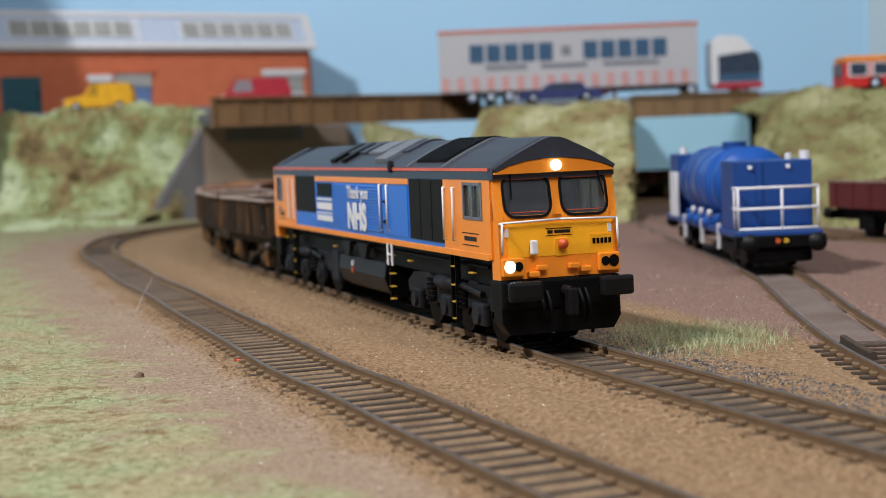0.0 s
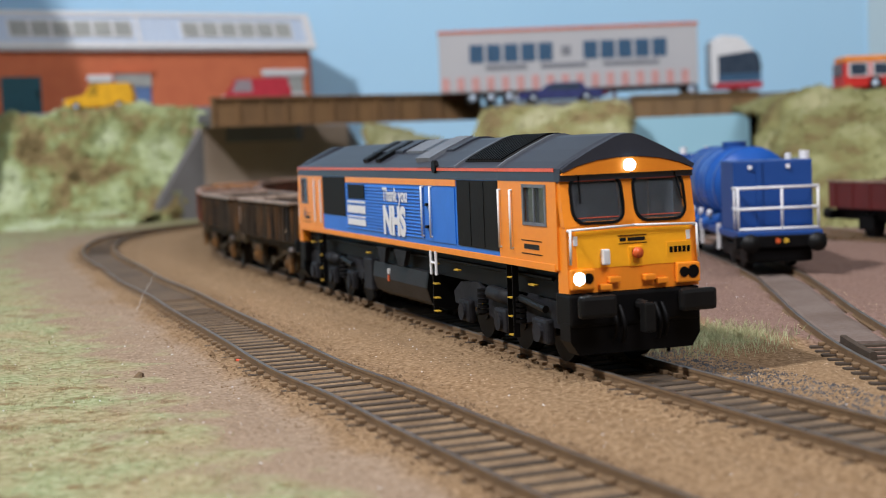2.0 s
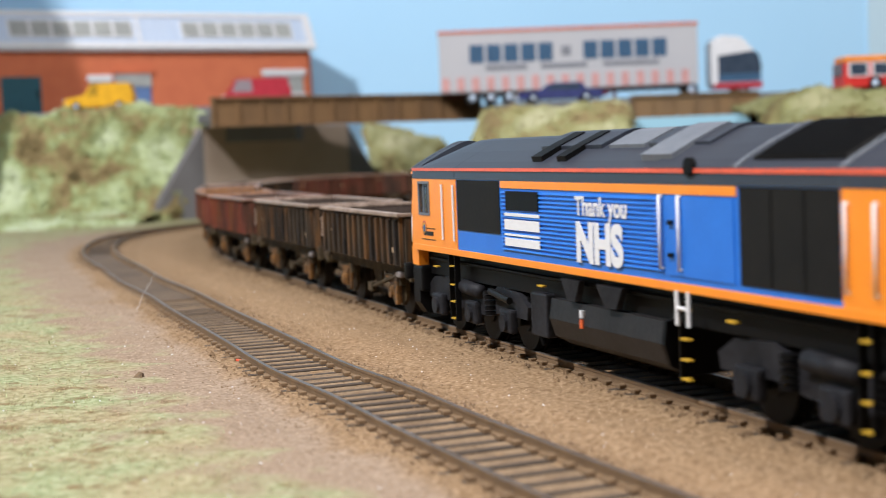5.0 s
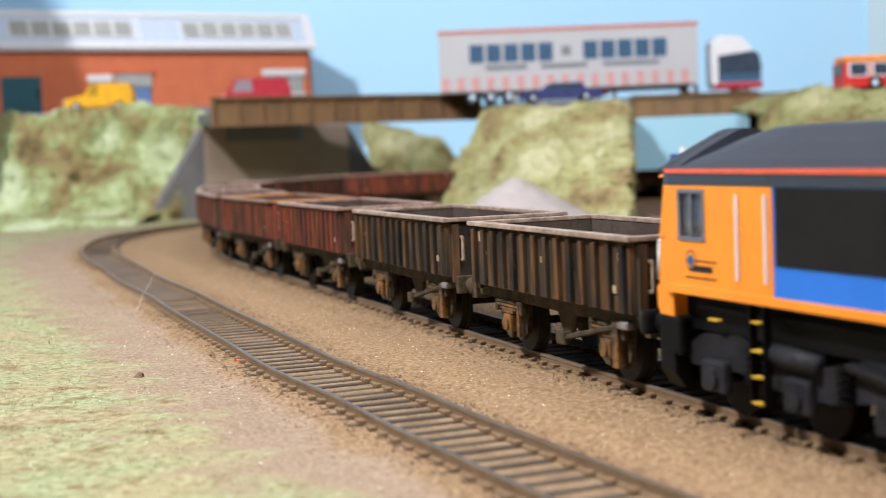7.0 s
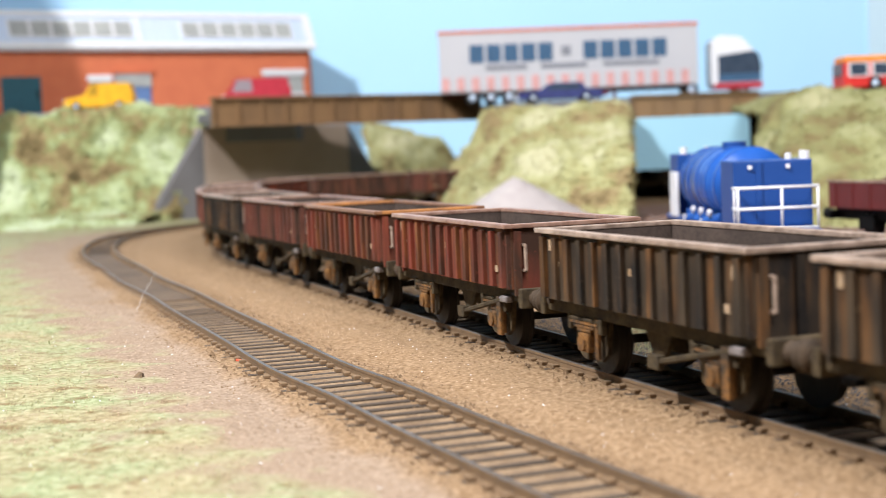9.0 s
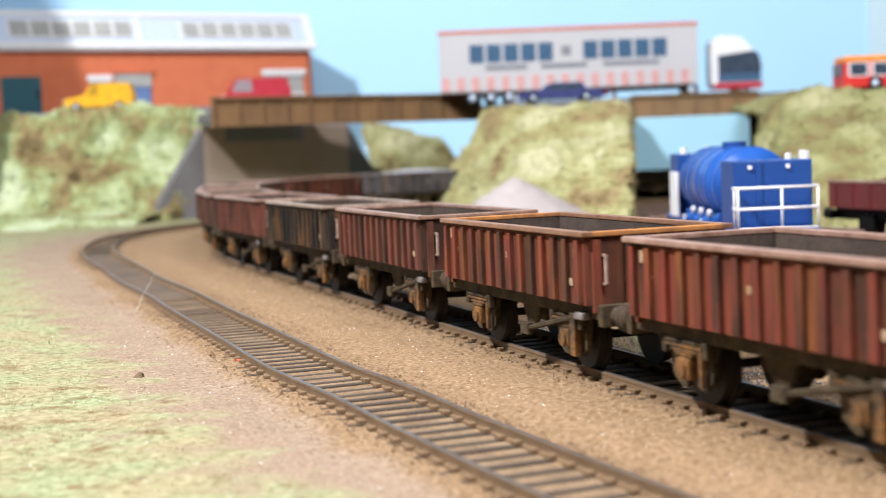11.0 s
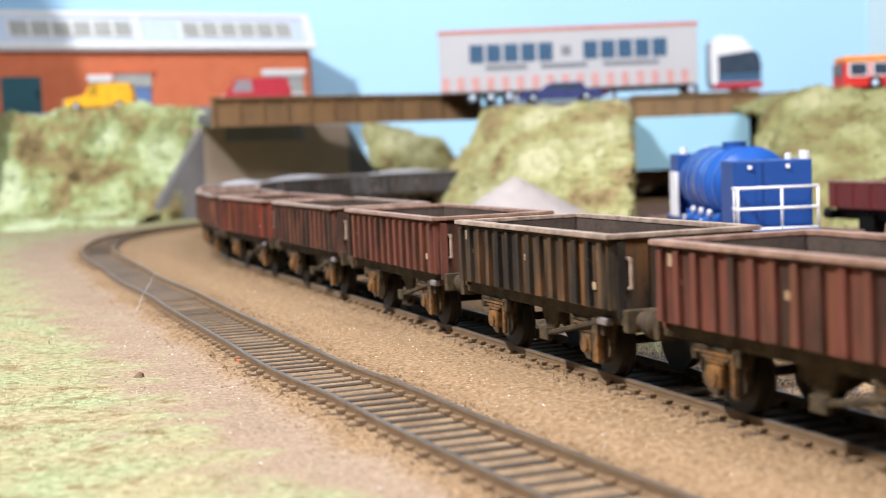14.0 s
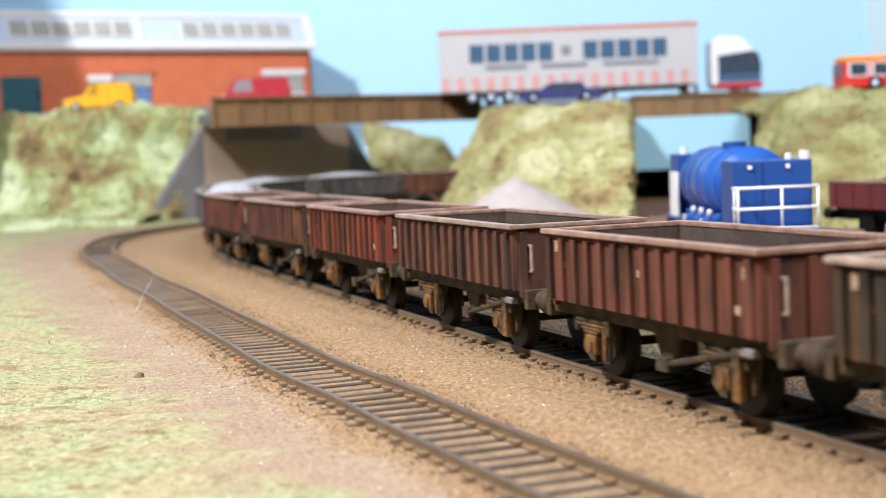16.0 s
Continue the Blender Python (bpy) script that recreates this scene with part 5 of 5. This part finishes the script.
        # window band, leaning back
        def band(y0, y1, z0, z1):
            def xo(z):
                return 130.4 - (z - 31.6) * 0.22
            return prism([(X(xo(z0) - 2), z0), (X(xo(z0)), z0), (X(xo(z1)), z1), (X(xo(z1) - 2), z1)], y0, y1, "y")
        face = part("window_surround", band(-16.8, -14.0, 31.6, 42.8), ORANGE, g, "orange window surround")
        part("window_post", band(14.0, 16.8, 31.6, 42.8), ORANGE, face)
        part("window_post", band(-1.6, 1.6, 31.6, 42.8), ORANGE, face)
        part("window_rail", band(-15.0, 15.0, 31.6, 32.6), ORANGE, face)
        brow = [(-16.8, 42.7), (16.8, 42.7), (16.6, 43.1), (13, 44.5), (8, 45.6), (3, 46.1), (-3, 46.1), (-8, 45.6), (-13, 44.5), (-16.6, 43.1)]
        part("brow", prism(brow, X(126.5), X(130.0), "x"), ORANGE, face, "orange arched brow")
        gable = [(y * 0.985, z - 0.3) for y, z in ROOF_LINE]
        part("gable", prism(gable, X(124), X(128.0), "x"), ROOF, face)
        hood = [(y * 0.985, z - 0.2) for y, z in ROOF_LINE[1:-1]] + [(16.5, 43.3), (13, 44.6), (8, 45.7), (3, 46.2), (-3, 46.2), (-8, 45.7), (-13, 44.6), (-16.5, 43.3)]
        part("hood", prism(hood, X(127.8), X(130.3), "x"), ROOF, face, "dark hood over the brow")
        tilt = Matrix.Rotation(math.atan(0.22) * -e, 3, "Y")
        for y0, y1 in ((-14.7, -1.2), (1.2, 14.7)):
            bm = frame_ring(y0, y1, 31.9, 43.0, 3.2, 0.6, -0.35, 0.45)
            bmesh.ops.translate(bm, vec=(0, 0, -31.6), verts=bm.verts[:])
            bmesh.ops.rotate(bm, cent=(0, 0, 0), matrix=tilt, verts=bm.verts[:])
            bmesh.ops.translate(bm, vec=(X(130.4), 0, 31.6), verts=bm.verts[:])
            part("windscreen_frame", bm, BLACK, face, "black rubber windscreen frame")
            bm = prism(rounded(y0 + 0.4, y1 - 0.4, 32.3, 42.6, 2.6), -0.15, 0.1, "x")
            bmesh.ops.translate(bm, vec=(0, 0, -31.6), verts=bm.verts[:])
            bmesh.ops.rotate(bm, cent=(0, 0, 0), matrix=tilt, verts=bm.verts[:])
            bmesh.ops.translate(bm, vec=(X(130.2), 0, 31.6), verts=bm.verts[:])
            part("windscreen", bm, CAB_GLASS, face, "dark windscreen")
            bm = bmesh.new()
            for cy, cz, sy, sz in ((y0, 31.6, 1, 1), (y1, 31.6, -1, 1), (y0, 43.2, 1, -1), (y1, 43.2, -1, -1)):
                arc = [(cy + sy * (3.6 - 3.6 * math.sin(w)), cz + sz * (3.6 - 3.6 * math.cos(w))) for w in [math.pi / 2 * q / 5 for q in range(6)]]
                prism([(cy, cz)] + arc, -0.6, 0.12, "x", bm)
            bmesh.ops.translate(bm, vec=(0, 0, -31.6), verts=bm.verts[:])
            bmesh.ops.rotate(bm, cent=(0, 0, 0), matrix=tilt, verts=bm.verts[:])
            bmesh.ops.translate(bm, vec=(X(130.3), 0, 31.6), verts=bm.verts[:])
            part("window_corner", bm, ORANGE, face)
            for z in (33.3, 41.2):
                xx = 130.45 - (z - 31.6) * 0.22
                part("screen_line", box(min(X(xx), X(xx + 0.1)), max(X(xx), X(xx + 0.1)), y0 + 1.6, y1 - 1.6, z, z + 0.18), STRIPE, face)
            part("wiper", rod((X(128.9), y0 + 2.5 if y0 < 0 else y1 - 2.5, 42.6), (X(130.2), (y0 + y1) / 2 + (-4.5 if y0 < 0 else 5.5), 36.5), 0.22, 6), BLACK, face)
        part("cab_interior", slab_x(95, 96, -15.5, 15.5, 23, 41), CAB_IN, g)
        part("cab_floor", slab_x(96, 126, -15.5, 15.5, 23, 31.0), CAB_IN, g)
        hr = bmesh.new()
        rod((X(132), -16.0, 31.0), (X(132), 0, 31.4), 0.27, 8, hr)
        rod((X(132), 0, 31.4), (X(132), 16.0, 31.0), 0.27, 8, hr)
        for y in (-16.0, 16.0):
            rod((X(132), y, 31.0), (X(132.2), y * 1.015, 23.6), 0.32, 8, hr)
            rod((X(130), y, 30.8), (X(132), y, 30.8), 0.4, 6, hr)
        part("front_handrail", hr, WHITE, g, "white front handrail", True)
        for y0, y1, lit in ((-16.4, -10.4, True), (10.4, 16.4, False)):
            lb = part("lamp_box", slab_x(130.5, 132.8, y0, y1, 18.2, 22.6, bev=0.4), ORANGE, g, "orange lamp housing")
            outer, inner = (y0 + 1.9, y1 - 1.7) if lit else (y1 - 1.9, y0 + 1.7)
            part("headlight", rod((X(132.6), outer, 20.6), (X(133.0), outer, 20.6), 1.45, 20), BRIGHT if lit and e > 0 else BLACK, lb, "lit white headlight" if lit and e > 0 else "dark lamp lens")
            part("tail_light", rod((X(132.6), inner, 20.6), (X(133.0), inner, 20.6), 1.15, 18), BLACK, lb, "dark lamp lens")
        part("top_headlight", rod((X(129.6), 0, 44.4), (X(131.2), 0, 44.4), 1.3, 22), BRIGHT if e > 0 else WHITE, g, "lit white top headlight")
        part("red_lamp", rod((X(131), 0.6, 25.4), (X(133), 0.6, 25.4), 1.2, 16), RED, g, "orange-red lamp", True)
        part("red_lamp_base", slab_x(130.6, 131.6, -1.2, 2.4, 22.4, 26.8, bev=0.3), YELLOW, g)
        part("lamp_bracket", slab_x(131.2, 133.0, -8.4, -6.6, 23.2, 26.6, bev=0.4), WHITE, g, "white lamp bracket")
        for q0, q1 in ((-3.2, -1.7), (-1.2, 3.2)):
            part("name_bar", slab_x(130.7, 131.0, q0, q1, 27.95, 28.7), GRILLE, nose, "dark bar of lettering")
        for z in (27.4, 29.1):
            part("name_bar", slab_x(130.6, 131.05, -3.6, 3.6, z, z + 0.14), BLACK, nose)
        part("number_panel", slab_x(130.9, 131.25, 8.6, 15.0, 23.4, 27.2), YELLOW, nose)
        for q in range(5):
            part("number_bar", slab_x(131.1, 131.4, 9.3 + q * 1.12, 10.1 + q * 1.12, 24.9, 26.2), BLACK, nose, "small black bar in place of a figure")
        for y in (-14.4, 14.4):
            part("notice", slab_x(130.5, 131.0, y - 0.5, y + 0.5, 27.6, 29.6), WHITE, nose)
        for y, z, r in ((-5.5, 19.9, 30), (-7.8, 18.4, -20), (3.4, 19.9, -25), (6.6, 19.0, 20)):
            b = slab_x(131.0, 133.0, y - 1.5, y + 1.5, z - 0.6, z + 0.7, bev=0.3)
            part("step_lug", b, ORANGE, nose)
        beam = part("buffer_beam", slab_x(124, 132.2, -16.5, 16.5, 10.0, 17.3, bev=0.8), BLACK, g)
        part("air_dam", prism([(-14.5, 4.0), (14.5, 4.0), (16.6, 7), (16.6, 11), (-16.6, 11), (-16.6, 7)], X(126), X(131.5), "x"), BLACK, g, "black front skirt")
        for y in (-12.6, 12.6):
            b = rod((X(131), y, 15), (X(137), y, 15), 2.2, 16)
            box(min(X(137), X(139.2)), max(X(137), X(139.2)), y - 4.6, y + 4.6, 12.6, 17.4, 0.9, b)
            part("buffer", b, BUFFER, g, "oblong black buffer")
        ck = rod((X(132), 0.6, 14.2), (X(137), 0.6, 14.0), 1.3, 10)
        box(min(X(135), X(138)), max(X(135), X(138)), -0.8, 2.0, 8.5, 15, 0.5, ck)
        part("coupling_hook", ck, BUFFER, g)
        for y, zz in ((-4.5, 6), (4.5, 6.5), (6.2, 7), (-6.5, 7)):
            hb = bmesh.new()
            pts = [Vector((X(132.4 + 2.2 * math.sin(math.pi * k / 7)), y + 0.5 * k / 7, 14.5 - (14.5 - zz) * k / 7)) for k in range(8)]
            rings = [[hb.verts.new(q + Vector((0.55 * math.cos(w * 1.047), 0.55 * math.sin(w * 1.047), 0))) for w in range(6)] for q in pts]
            for a, b in zip(rings[:-1], rings[1:]):
                for w in range(6):
                    hb.faces.new((a[w], a[(w + 1) % 6], b[(w + 1) % 6], b[w]))
            part("brake_hose", hb, BLACK, g, "", True)
    # underframe
    part("frame", box(-126, 126, -13.5, 13.5, 15, 22), BLACK, g)
    tk = prism([(-15.5, 15.4), (15.5, 15.4), (16.2, 11), (14.8, 7), (11, 5.0), (-11, 5.0), (-14.8, 7), (-16.2, 11)], -29, 30, "x")
    tank = part("fuel_tank", tk, TANK, g, "dark grey fuel tank")
    part("tank_end", prism([(-15.8, 15.6), (15.8, 15.6), (16.5, 11), (15, 6.8), (11, 4.8), (-11, 4.8), (-15, 6.8), (-16.5, 11)], 30, 31.5, "x"), BLACK, tank)
    for s in (-1, 1):
        a0, a1 = sorted((s * 15.6, s * 16.5))
        part("fuel_gauge", box(-8, -6.6, a0, a1, 12.6, 14.2), WHITE, tank)
        part("fuel_cap", box(-8, -6.6, a0, a1, 10.4, 12.2), RED, tank, "orange-red tank mark")
        for x in (-12, 8):
            part("air_reservoir", prism([(x - 6, 20.5), (x + 6, 20.5), (x + 3, 16), (x - 2, 16)], a0 - 0.6, a1, "y"), BOGIE, g)
        ld = bmesh.new()
        for x in (39, 43.4):
            rod((x, s * 17.4, 15.6), (x, s * 17.4, 22), 0.45, 8, ld)
        rod((39, s * 17.4, 18.8), (43.4, s * 17.4, 18.8), 0.35, 8, ld)
        part("ladder_rail", ld, WHITE, g, "white ladder rails")
        for z in (5.6, 9.2, 13.0, 18.4):
            part("step", box(39.7, 42.7, min(s * 16, s * 17.4), max(s * 16, s * 17.4), z, z + 0.3), STEP_YELLOW, g, "yellow-edged step")
        part("ladder_back", box(38.6, 39.2, min(s * 15.6, s * 17), max(s * 15.6, s * 17), 4.8, 16), BLACK, g)
        for x in (99, -97):
            for z in (5.0, 9.4, 13.8, 18.6):
                part("step", box(x - 1.5, x + 1.5, min(s * 15.6, s * 17.2), max(s * 15.6, s * 17.2), z, z + 0.3), STEP_YELLOW, g, "yellow-edged step")
            part("step_stringer", box(x - 2.4, x - 2.0, min(s * 15.4, s * 17), max(s * 15.4, s * 17), 4.6, 22), BLACK, g)
            part("step_stringer", box(x + 2.0, x + 2.4, min(s * 15.4, s * 17), max(s * 15.4, s * 17), 4.6, 22), BLACK, g)
        for x in (57, 112, -34, -112):
            part("lashing_ring", box(x - 1.6, x + 1.6, min(s * 15.4, s * 16.6), max(s * 15.4, s * 16.6), 17.6, 18.0, 0.1), STEP_YELLOW, g, "yellow bracket")
        part("pipe_run", rod((-120, s * 14.6, 19.6), (120, s * 14.6, 19.6), 0.5, 6), BLACK, g)
    part("equipment_box", box(-42, -32, -15.8, 15.8, 6, 16, 0.5), BOGIE, g)
    sets = []
    for c in (-87, 87):
        for s in (-1, 1):
            y0, y1 = sorted((s * 11.4, s * 14.0))
            fr = prism([(c - 39, 11.5), (c - 33, 14.5), (c - 20, 15.2), (c - 14, 12.8), (c + 12, 12.8), (c + 18, 15.2), (c + 33, 14.5), (c + 39, 11.5),
                        (c + 38, 8.5), (c + 20, 8.8), (c + 10, 7.2), (c - 10, 7.2), (c - 20, 8.8), (c - 38, 8.5)], y0, y1, "y")
            bo = part("bogie_frame", fr, BOGIE, g, "grey-black bogie side frame")
            for x in (c - 27, c, c + 27):
                xb = box(x - 4.2, x + 4.2, min(s * 13.6, s * 15.8), max(s * 13.6, s * 15.8), 4.6, 10.4, 0.8)
                rod((x, s * 15.6, 7.2), (x, s * 16.6, 7.2), 2.2, 14, xb)
                part("axlebox", xb, BOGIE, bo)
            for x in (c - 14, c + 14):
                sp = bmesh.new()
                for k in range(5):
                    rod((x, s * 14.6, 8 + k * 1.3), (x, s * 14.6, 8.8 + k * 1.3), 1.9, 12, sp)
                part("coil_spring", sp, BLACK, bo)
            part("brake_cylinder", rod((c - 9, s * 14.4, 13.6), (c + 6, s * 14.4, 13.0), 1.8, 14), BOGIE, bo, "", True)
            part("damper", rod((c + 16, s * 15.4, 14), (c + 30, s * 15.4, 12.6), 0.9, 10), BUFFER, bo)
            part("sand_pipe", rod((c + 36, s * 12.6, 14), (c + 40, s * 10.5, 2.6), 0.5, 6), BLACK, bo)
            part("label_bar", box(c - 16.5, c - 15.5, min(s * 14, s * 14.3), max(s * 14, s * 14.3), 9, 11), STEP_YELLOW, bo)
        for x in (c - 27, c, c + 27):
            sets.append(axle(g, x, 7.0, mat=BLACK))
    return g


loco = locomotive()
# the body is shorter and narrower than its drawing: stations along the drawing and along the model
DRAWN = [-140, -128, -91, -57, -31, -6, 20, 33.5, 41.2, 62, 92, 104, 110.5, 122.5, 127, 140]
MODEL = [-136.5, -125.2, -90.2, -60.6, -37, -17.5, 8.4, 20.2, 27.4, 47.6, 76.3, 85.6, 92.3, 105.3, 111, 123]


def station(x):
    return float(np.interp(x / MM, DRAWN, MODEL)) * MM


for ob in loco.children_recursive:
    if ob.name.startswith("wheelset"):
        ob.location.x = station(ob.location.x)
    elif ob.type == "FONT":
        ob.location.x, ob.location.y = station(ob.location.x), ob.location.y * 0.94 - 1.0 * MM
    elif ob.type == "MESH" and not ob.parent.name.startswith("wheelset"):
        for v in ob.data.vertices:
            v.co.x, v.co.y = station(v.co.x), v.co.y * 0.94 - 1.0 * MM


# ------------------------------------------------------------ loose scatter on the ground
def grains(name, count, mat, seed, where, lo, hi, label):
    rng = random.Random(seed)
    verts, faces = [], []
    made = 0
    while made < count:
        p = where(rng)
        if p is None:
            continue
        made += 1
        x, y, z = p
        r = rng.uniform(lo, hi) * (1.8 if rng.random() < 0.03 else 1)
        o = len(verts)
        for d in ((1, 0, 0), (-0.5, 0.87, 0), (-0.5, -0.87, 0), (0, 0, 1)):
            verts.append((x + d[0] * r * rng.uniform(0.6, 1.2), y + d[1] * r * rng.uniform(0.6, 1.2), z + (d[2] * r * rng.uniform(0.5, 1.0) - 0.12 * r)))
        faces += [(o, o + 1, o + 3), (o + 1, o + 2, o + 3), (o + 2, o, o + 3)]
    return raw(name, verts, faces, mat, "stuff", label, "scatter")


def beside(line, s0, s1, d0, d1, sides):
    def pick(rng):
        s, d = rng.uniform(s0, s1), rng.uniform(d0, d1) * rng.choice(sides)
        p, w = line.at(s), line.way(s)
        x, y = p.x + w.y * d, p.y - w.x * d
        if abs(abs(d) - 8.65) < 1.6:
            return None
        return x, y, max(ground_height(x, y), -2.75 if abs(d) < 16 else -9)
    return pick


def field(x0, x1, y0, y1, keep):
    def pick(rng):
        x, y = rng.uniform(x0, x1), y0 + (y1 - y0) * rng.random() ** 1.4
        if MAIN.near(x, y) < 17 or LOOP.near(x, y) < 17 or SIDING.near(x, y) < 10 or not keep(x, y, rng):
            return None
        return x, y, ground_height(x, y)
    return pick


GRAIN_DARK = surface("dark_grains", (0.15, 0.095, 0.05), 0.9, other=(0.06, 0.04, 0.025), scale=70, fine=1200, amount=0.8)
GRAIN_PALE = surface("pale_grains", (0.52, 0.40, 0.28), 0.85, other=(0.36, 0.25, 0.16), scale=70, fine=1200, amount=0.8)
grains("track_ballast", 9000, GRAIN, 11, beside(MAIN, 0, 700, 0, 22, (-1, 1)), 0.15, 0.38, "brown ballast grains round the main line")
grains("loop_ballast", 9000, GRAIN, 12, beside(LOOP, -10, 520, 0, 22, (-1, 1)), 0.15, 0.38, "brown ballast grains round the outer line")
grains("dark_scatter", 7000, GRAIN_DARK, 13, field(-130, 130, 170, 620, lambda x, y, r: True), 0.09, 0.24, "dark earth grains scattered about")
grains("pale_scatter", 7000, GRAIN_PALE, 14, field(-130, 130, 170, 620, lambda x, y, r: True), 0.12, 0.32, "pale earth grains scattered about")
grains("sleeper_end_lumps", 620, GRAIN, 15, beside(MAIN, 20, 620, 10.5, 15.5, (-1, 1)), 0.4, 0.9, "brown lumps at the sleeper ends")
grains("loop_end_lumps", 520, GRAIN, 16, beside(LOOP, -10, 420, 10.5, 15.5, (-1, 1)), 0.4, 0.85, "brown lumps at the sleeper ends")
grains("grey_ballast", 5200, GREY_GRAIN, 17, beside(MAIN, 90, 330, 12, 30, (1,)), 0.2, 0.5, "grey stone spilt beside the main line")


def grass(name, count, seed, where, h0, h1, lean, mat, label):
    rng = random.Random(seed)
    verts, faces = [], []
    made = tries = 0
    while made < count and tries < count * 12:
        tries += 1
        p = where(rng)
        if p is None:
            continue
        made += 1
        x, y, z = p
        a, h, w = rng.uniform(0, 6.28), rng.uniform(h0, h1), rng.uniform(0.05, 0.14)
        lx, ly = rng.uniform(-lean, lean) * h, rng.uniform(-lean, lean) * h
        o = len(verts)
        c, s = math.cos(a) * w, math.sin(a) * w
        verts += [(x - c, y - s, z - 0.3), (x + c, y + s, z - 0.3), (x + lx * 0.4 + c * 0.7, y + ly * 0.4 + s * 0.7, z + h * 0.55), (x + lx * 0.4 - c * 0.7, y + ly * 0.4 - s * 0.7, z + h * 0.55), (x + lx, y + ly, z + h)]
        faces += [(o, o + 1, o + 2, o + 3), (o + 3, o + 2, o + 4)]
    return raw(name, verts, faces, mat, "stuff", label, "grass")


grass("static_grass", 12000, 21, field(-260, 20, 190, 700, lambda x, y, r: zones(x, y)[0] > r.uniform(0.3, 1.1)), 0.3, 0.9, 2.0, BLADE, "short pale green static grass")
GRASS_DULL = foliage("dull_grass", [(0.35, (0.20, 0.19, 0.10)), (0.5, (0.33, 0.33, 0.18)), (0.7, (0.38, 0.42, 0.25)), (0.85, (0.52, 0.48, 0.34))])
grass("grass_patch", 2600, 22, field(35, 105, 325, 445, lambda x, y, r: zones(x, y)[0] > r.uniform(0.15, 0.8)), 0.7, 2.8, 1.0, GRASS_DULL, "dry grass tuft beside the main line")
tuft = rod((-74, 351, -3.2), (-73.5, 351.5, -1.0), 1.9, 9, None, 0.9)
for v in tuft.verts:
    v.co += Vector((noise.noise(v.co * 0.9), noise.noise(v.co * 0.7), 0)) * 1.2
tagged(part("earth_clod", tuft, GRAIN_DARK), "small dark clod on the turf", "clod")
tagged(part("red_thread", rod((-53.5, 373.2, ground_height(-53.5, 373.2) + 0.3), (-49.8, 372.0, ground_height(-49.8, 372.0) + 0.3), 0.32, 6), STRIPE), "scrap of red thread on the earth", "thread")
bead = rod((-45.2, 358.6, ground_height(-45.2, 358.6) - 0.2), (-45.2, 358.6, ground_height(-45.2, 358.6) + 1.3), 0.95, 10, None, 0.55)
tagged(part("maroon_bead", bead, MAROON), "tiny dark maroon bead lying beside the rail", "bead")

fibre = bmesh.new()
bend = [(-127, 655, -1.0), (-122, 628, 1.5), (-117, 598, 3.0), (-112, 565, 3.0), (-109, 535, 1.0), (-107, 512, -2.6)]
rings = [[fibre.verts.new(Vector(q) + Vector((0.06 * math.cos(w * 1.571), 0, 0.06 * math.sin(w * 1.571)))) for w in range(4)] for q in bend]
for a, b in zip(rings[:-1], rings[1:]):
    for w in range(4):
        fibre.faces.new((a[w], a[(w + 1) % 4], b[(w + 1) % 4], b[w]))
tagged(part("fibre", fibre, WHITE), "single pale fibre lying across the outer rail", "fibre")
grains("white_specks", 320, WHITE, 31, field(-120, 120, 200, 560, lambda x, y, r: True), 0.15, 0.4, "white specks lying about on the earth")


# ------------------------------------------------------------ the train moves
RUN = [(0, 13.5), (0.5, 20.3), (1.0, 29.1), (1.5, 40.3), (2.0, 53.2), (2.5, 68.4), (3.0, 86.2), (3.5, 106.7), (4.0, 130.6)]


def travelled(t):
    """Millimetres gone since the start."""
    if t <= 4.0:
        return float(np.interp(t, [r[0] for r in RUN], [r[1] for r in RUN]))
    if t < 6.5:
        u, d = (t - 4.0) / 2.5, 2.5
        return (2 * u**3 - 3 * u * u + 1) * 130.6 + (u**3 - 2 * u * u + u) * d * 50 + (3 * u * u - 2 * u**3) * 300.9 + (u**3 - u * u) * d * 75.1
    return 300.9 + 75.1 * (t - 6.5) + 3.2 * max(0.0, t - 14.0) ** 2


LOCO_START, FIRST, PITCH = 382.5, 184.5, 107.0


def on_line(s, half):
    a, b = MAIN.at(s - half), MAIN.at(s + half)
    d = a - b
    c = (a + b) / 2
    return pose(c.x * MM, c.y * MM, 0, 0, 0, math.degrees(math.atan2(d.y, d.x)))


def motions():
    times = [k * 0.25 for k in range(65)]
    walk(loco, [(t, on_line(LOCO_START - travelled(t), 81)) for t in times])
    for k, w in enumerate(wagons):
        walk(w, [(t, on_line(LOCO_START + FIRST + PITCH * k - travelled(t), 27)) for t in times])
    spin = [k * 0.1 for k in range(161)]
    for thing in (loco, *wagons):
        for w in thing.children:
            if w.name.startswith("wheelset"):
                x, y, z = w.matrix_basis.translation
                walk(w, [(t, Matrix.Translation((x, y, z)) @ Matrix.Rotation(travelled(t) / 7.0, 4, "Y")) for t in spin])


motions()
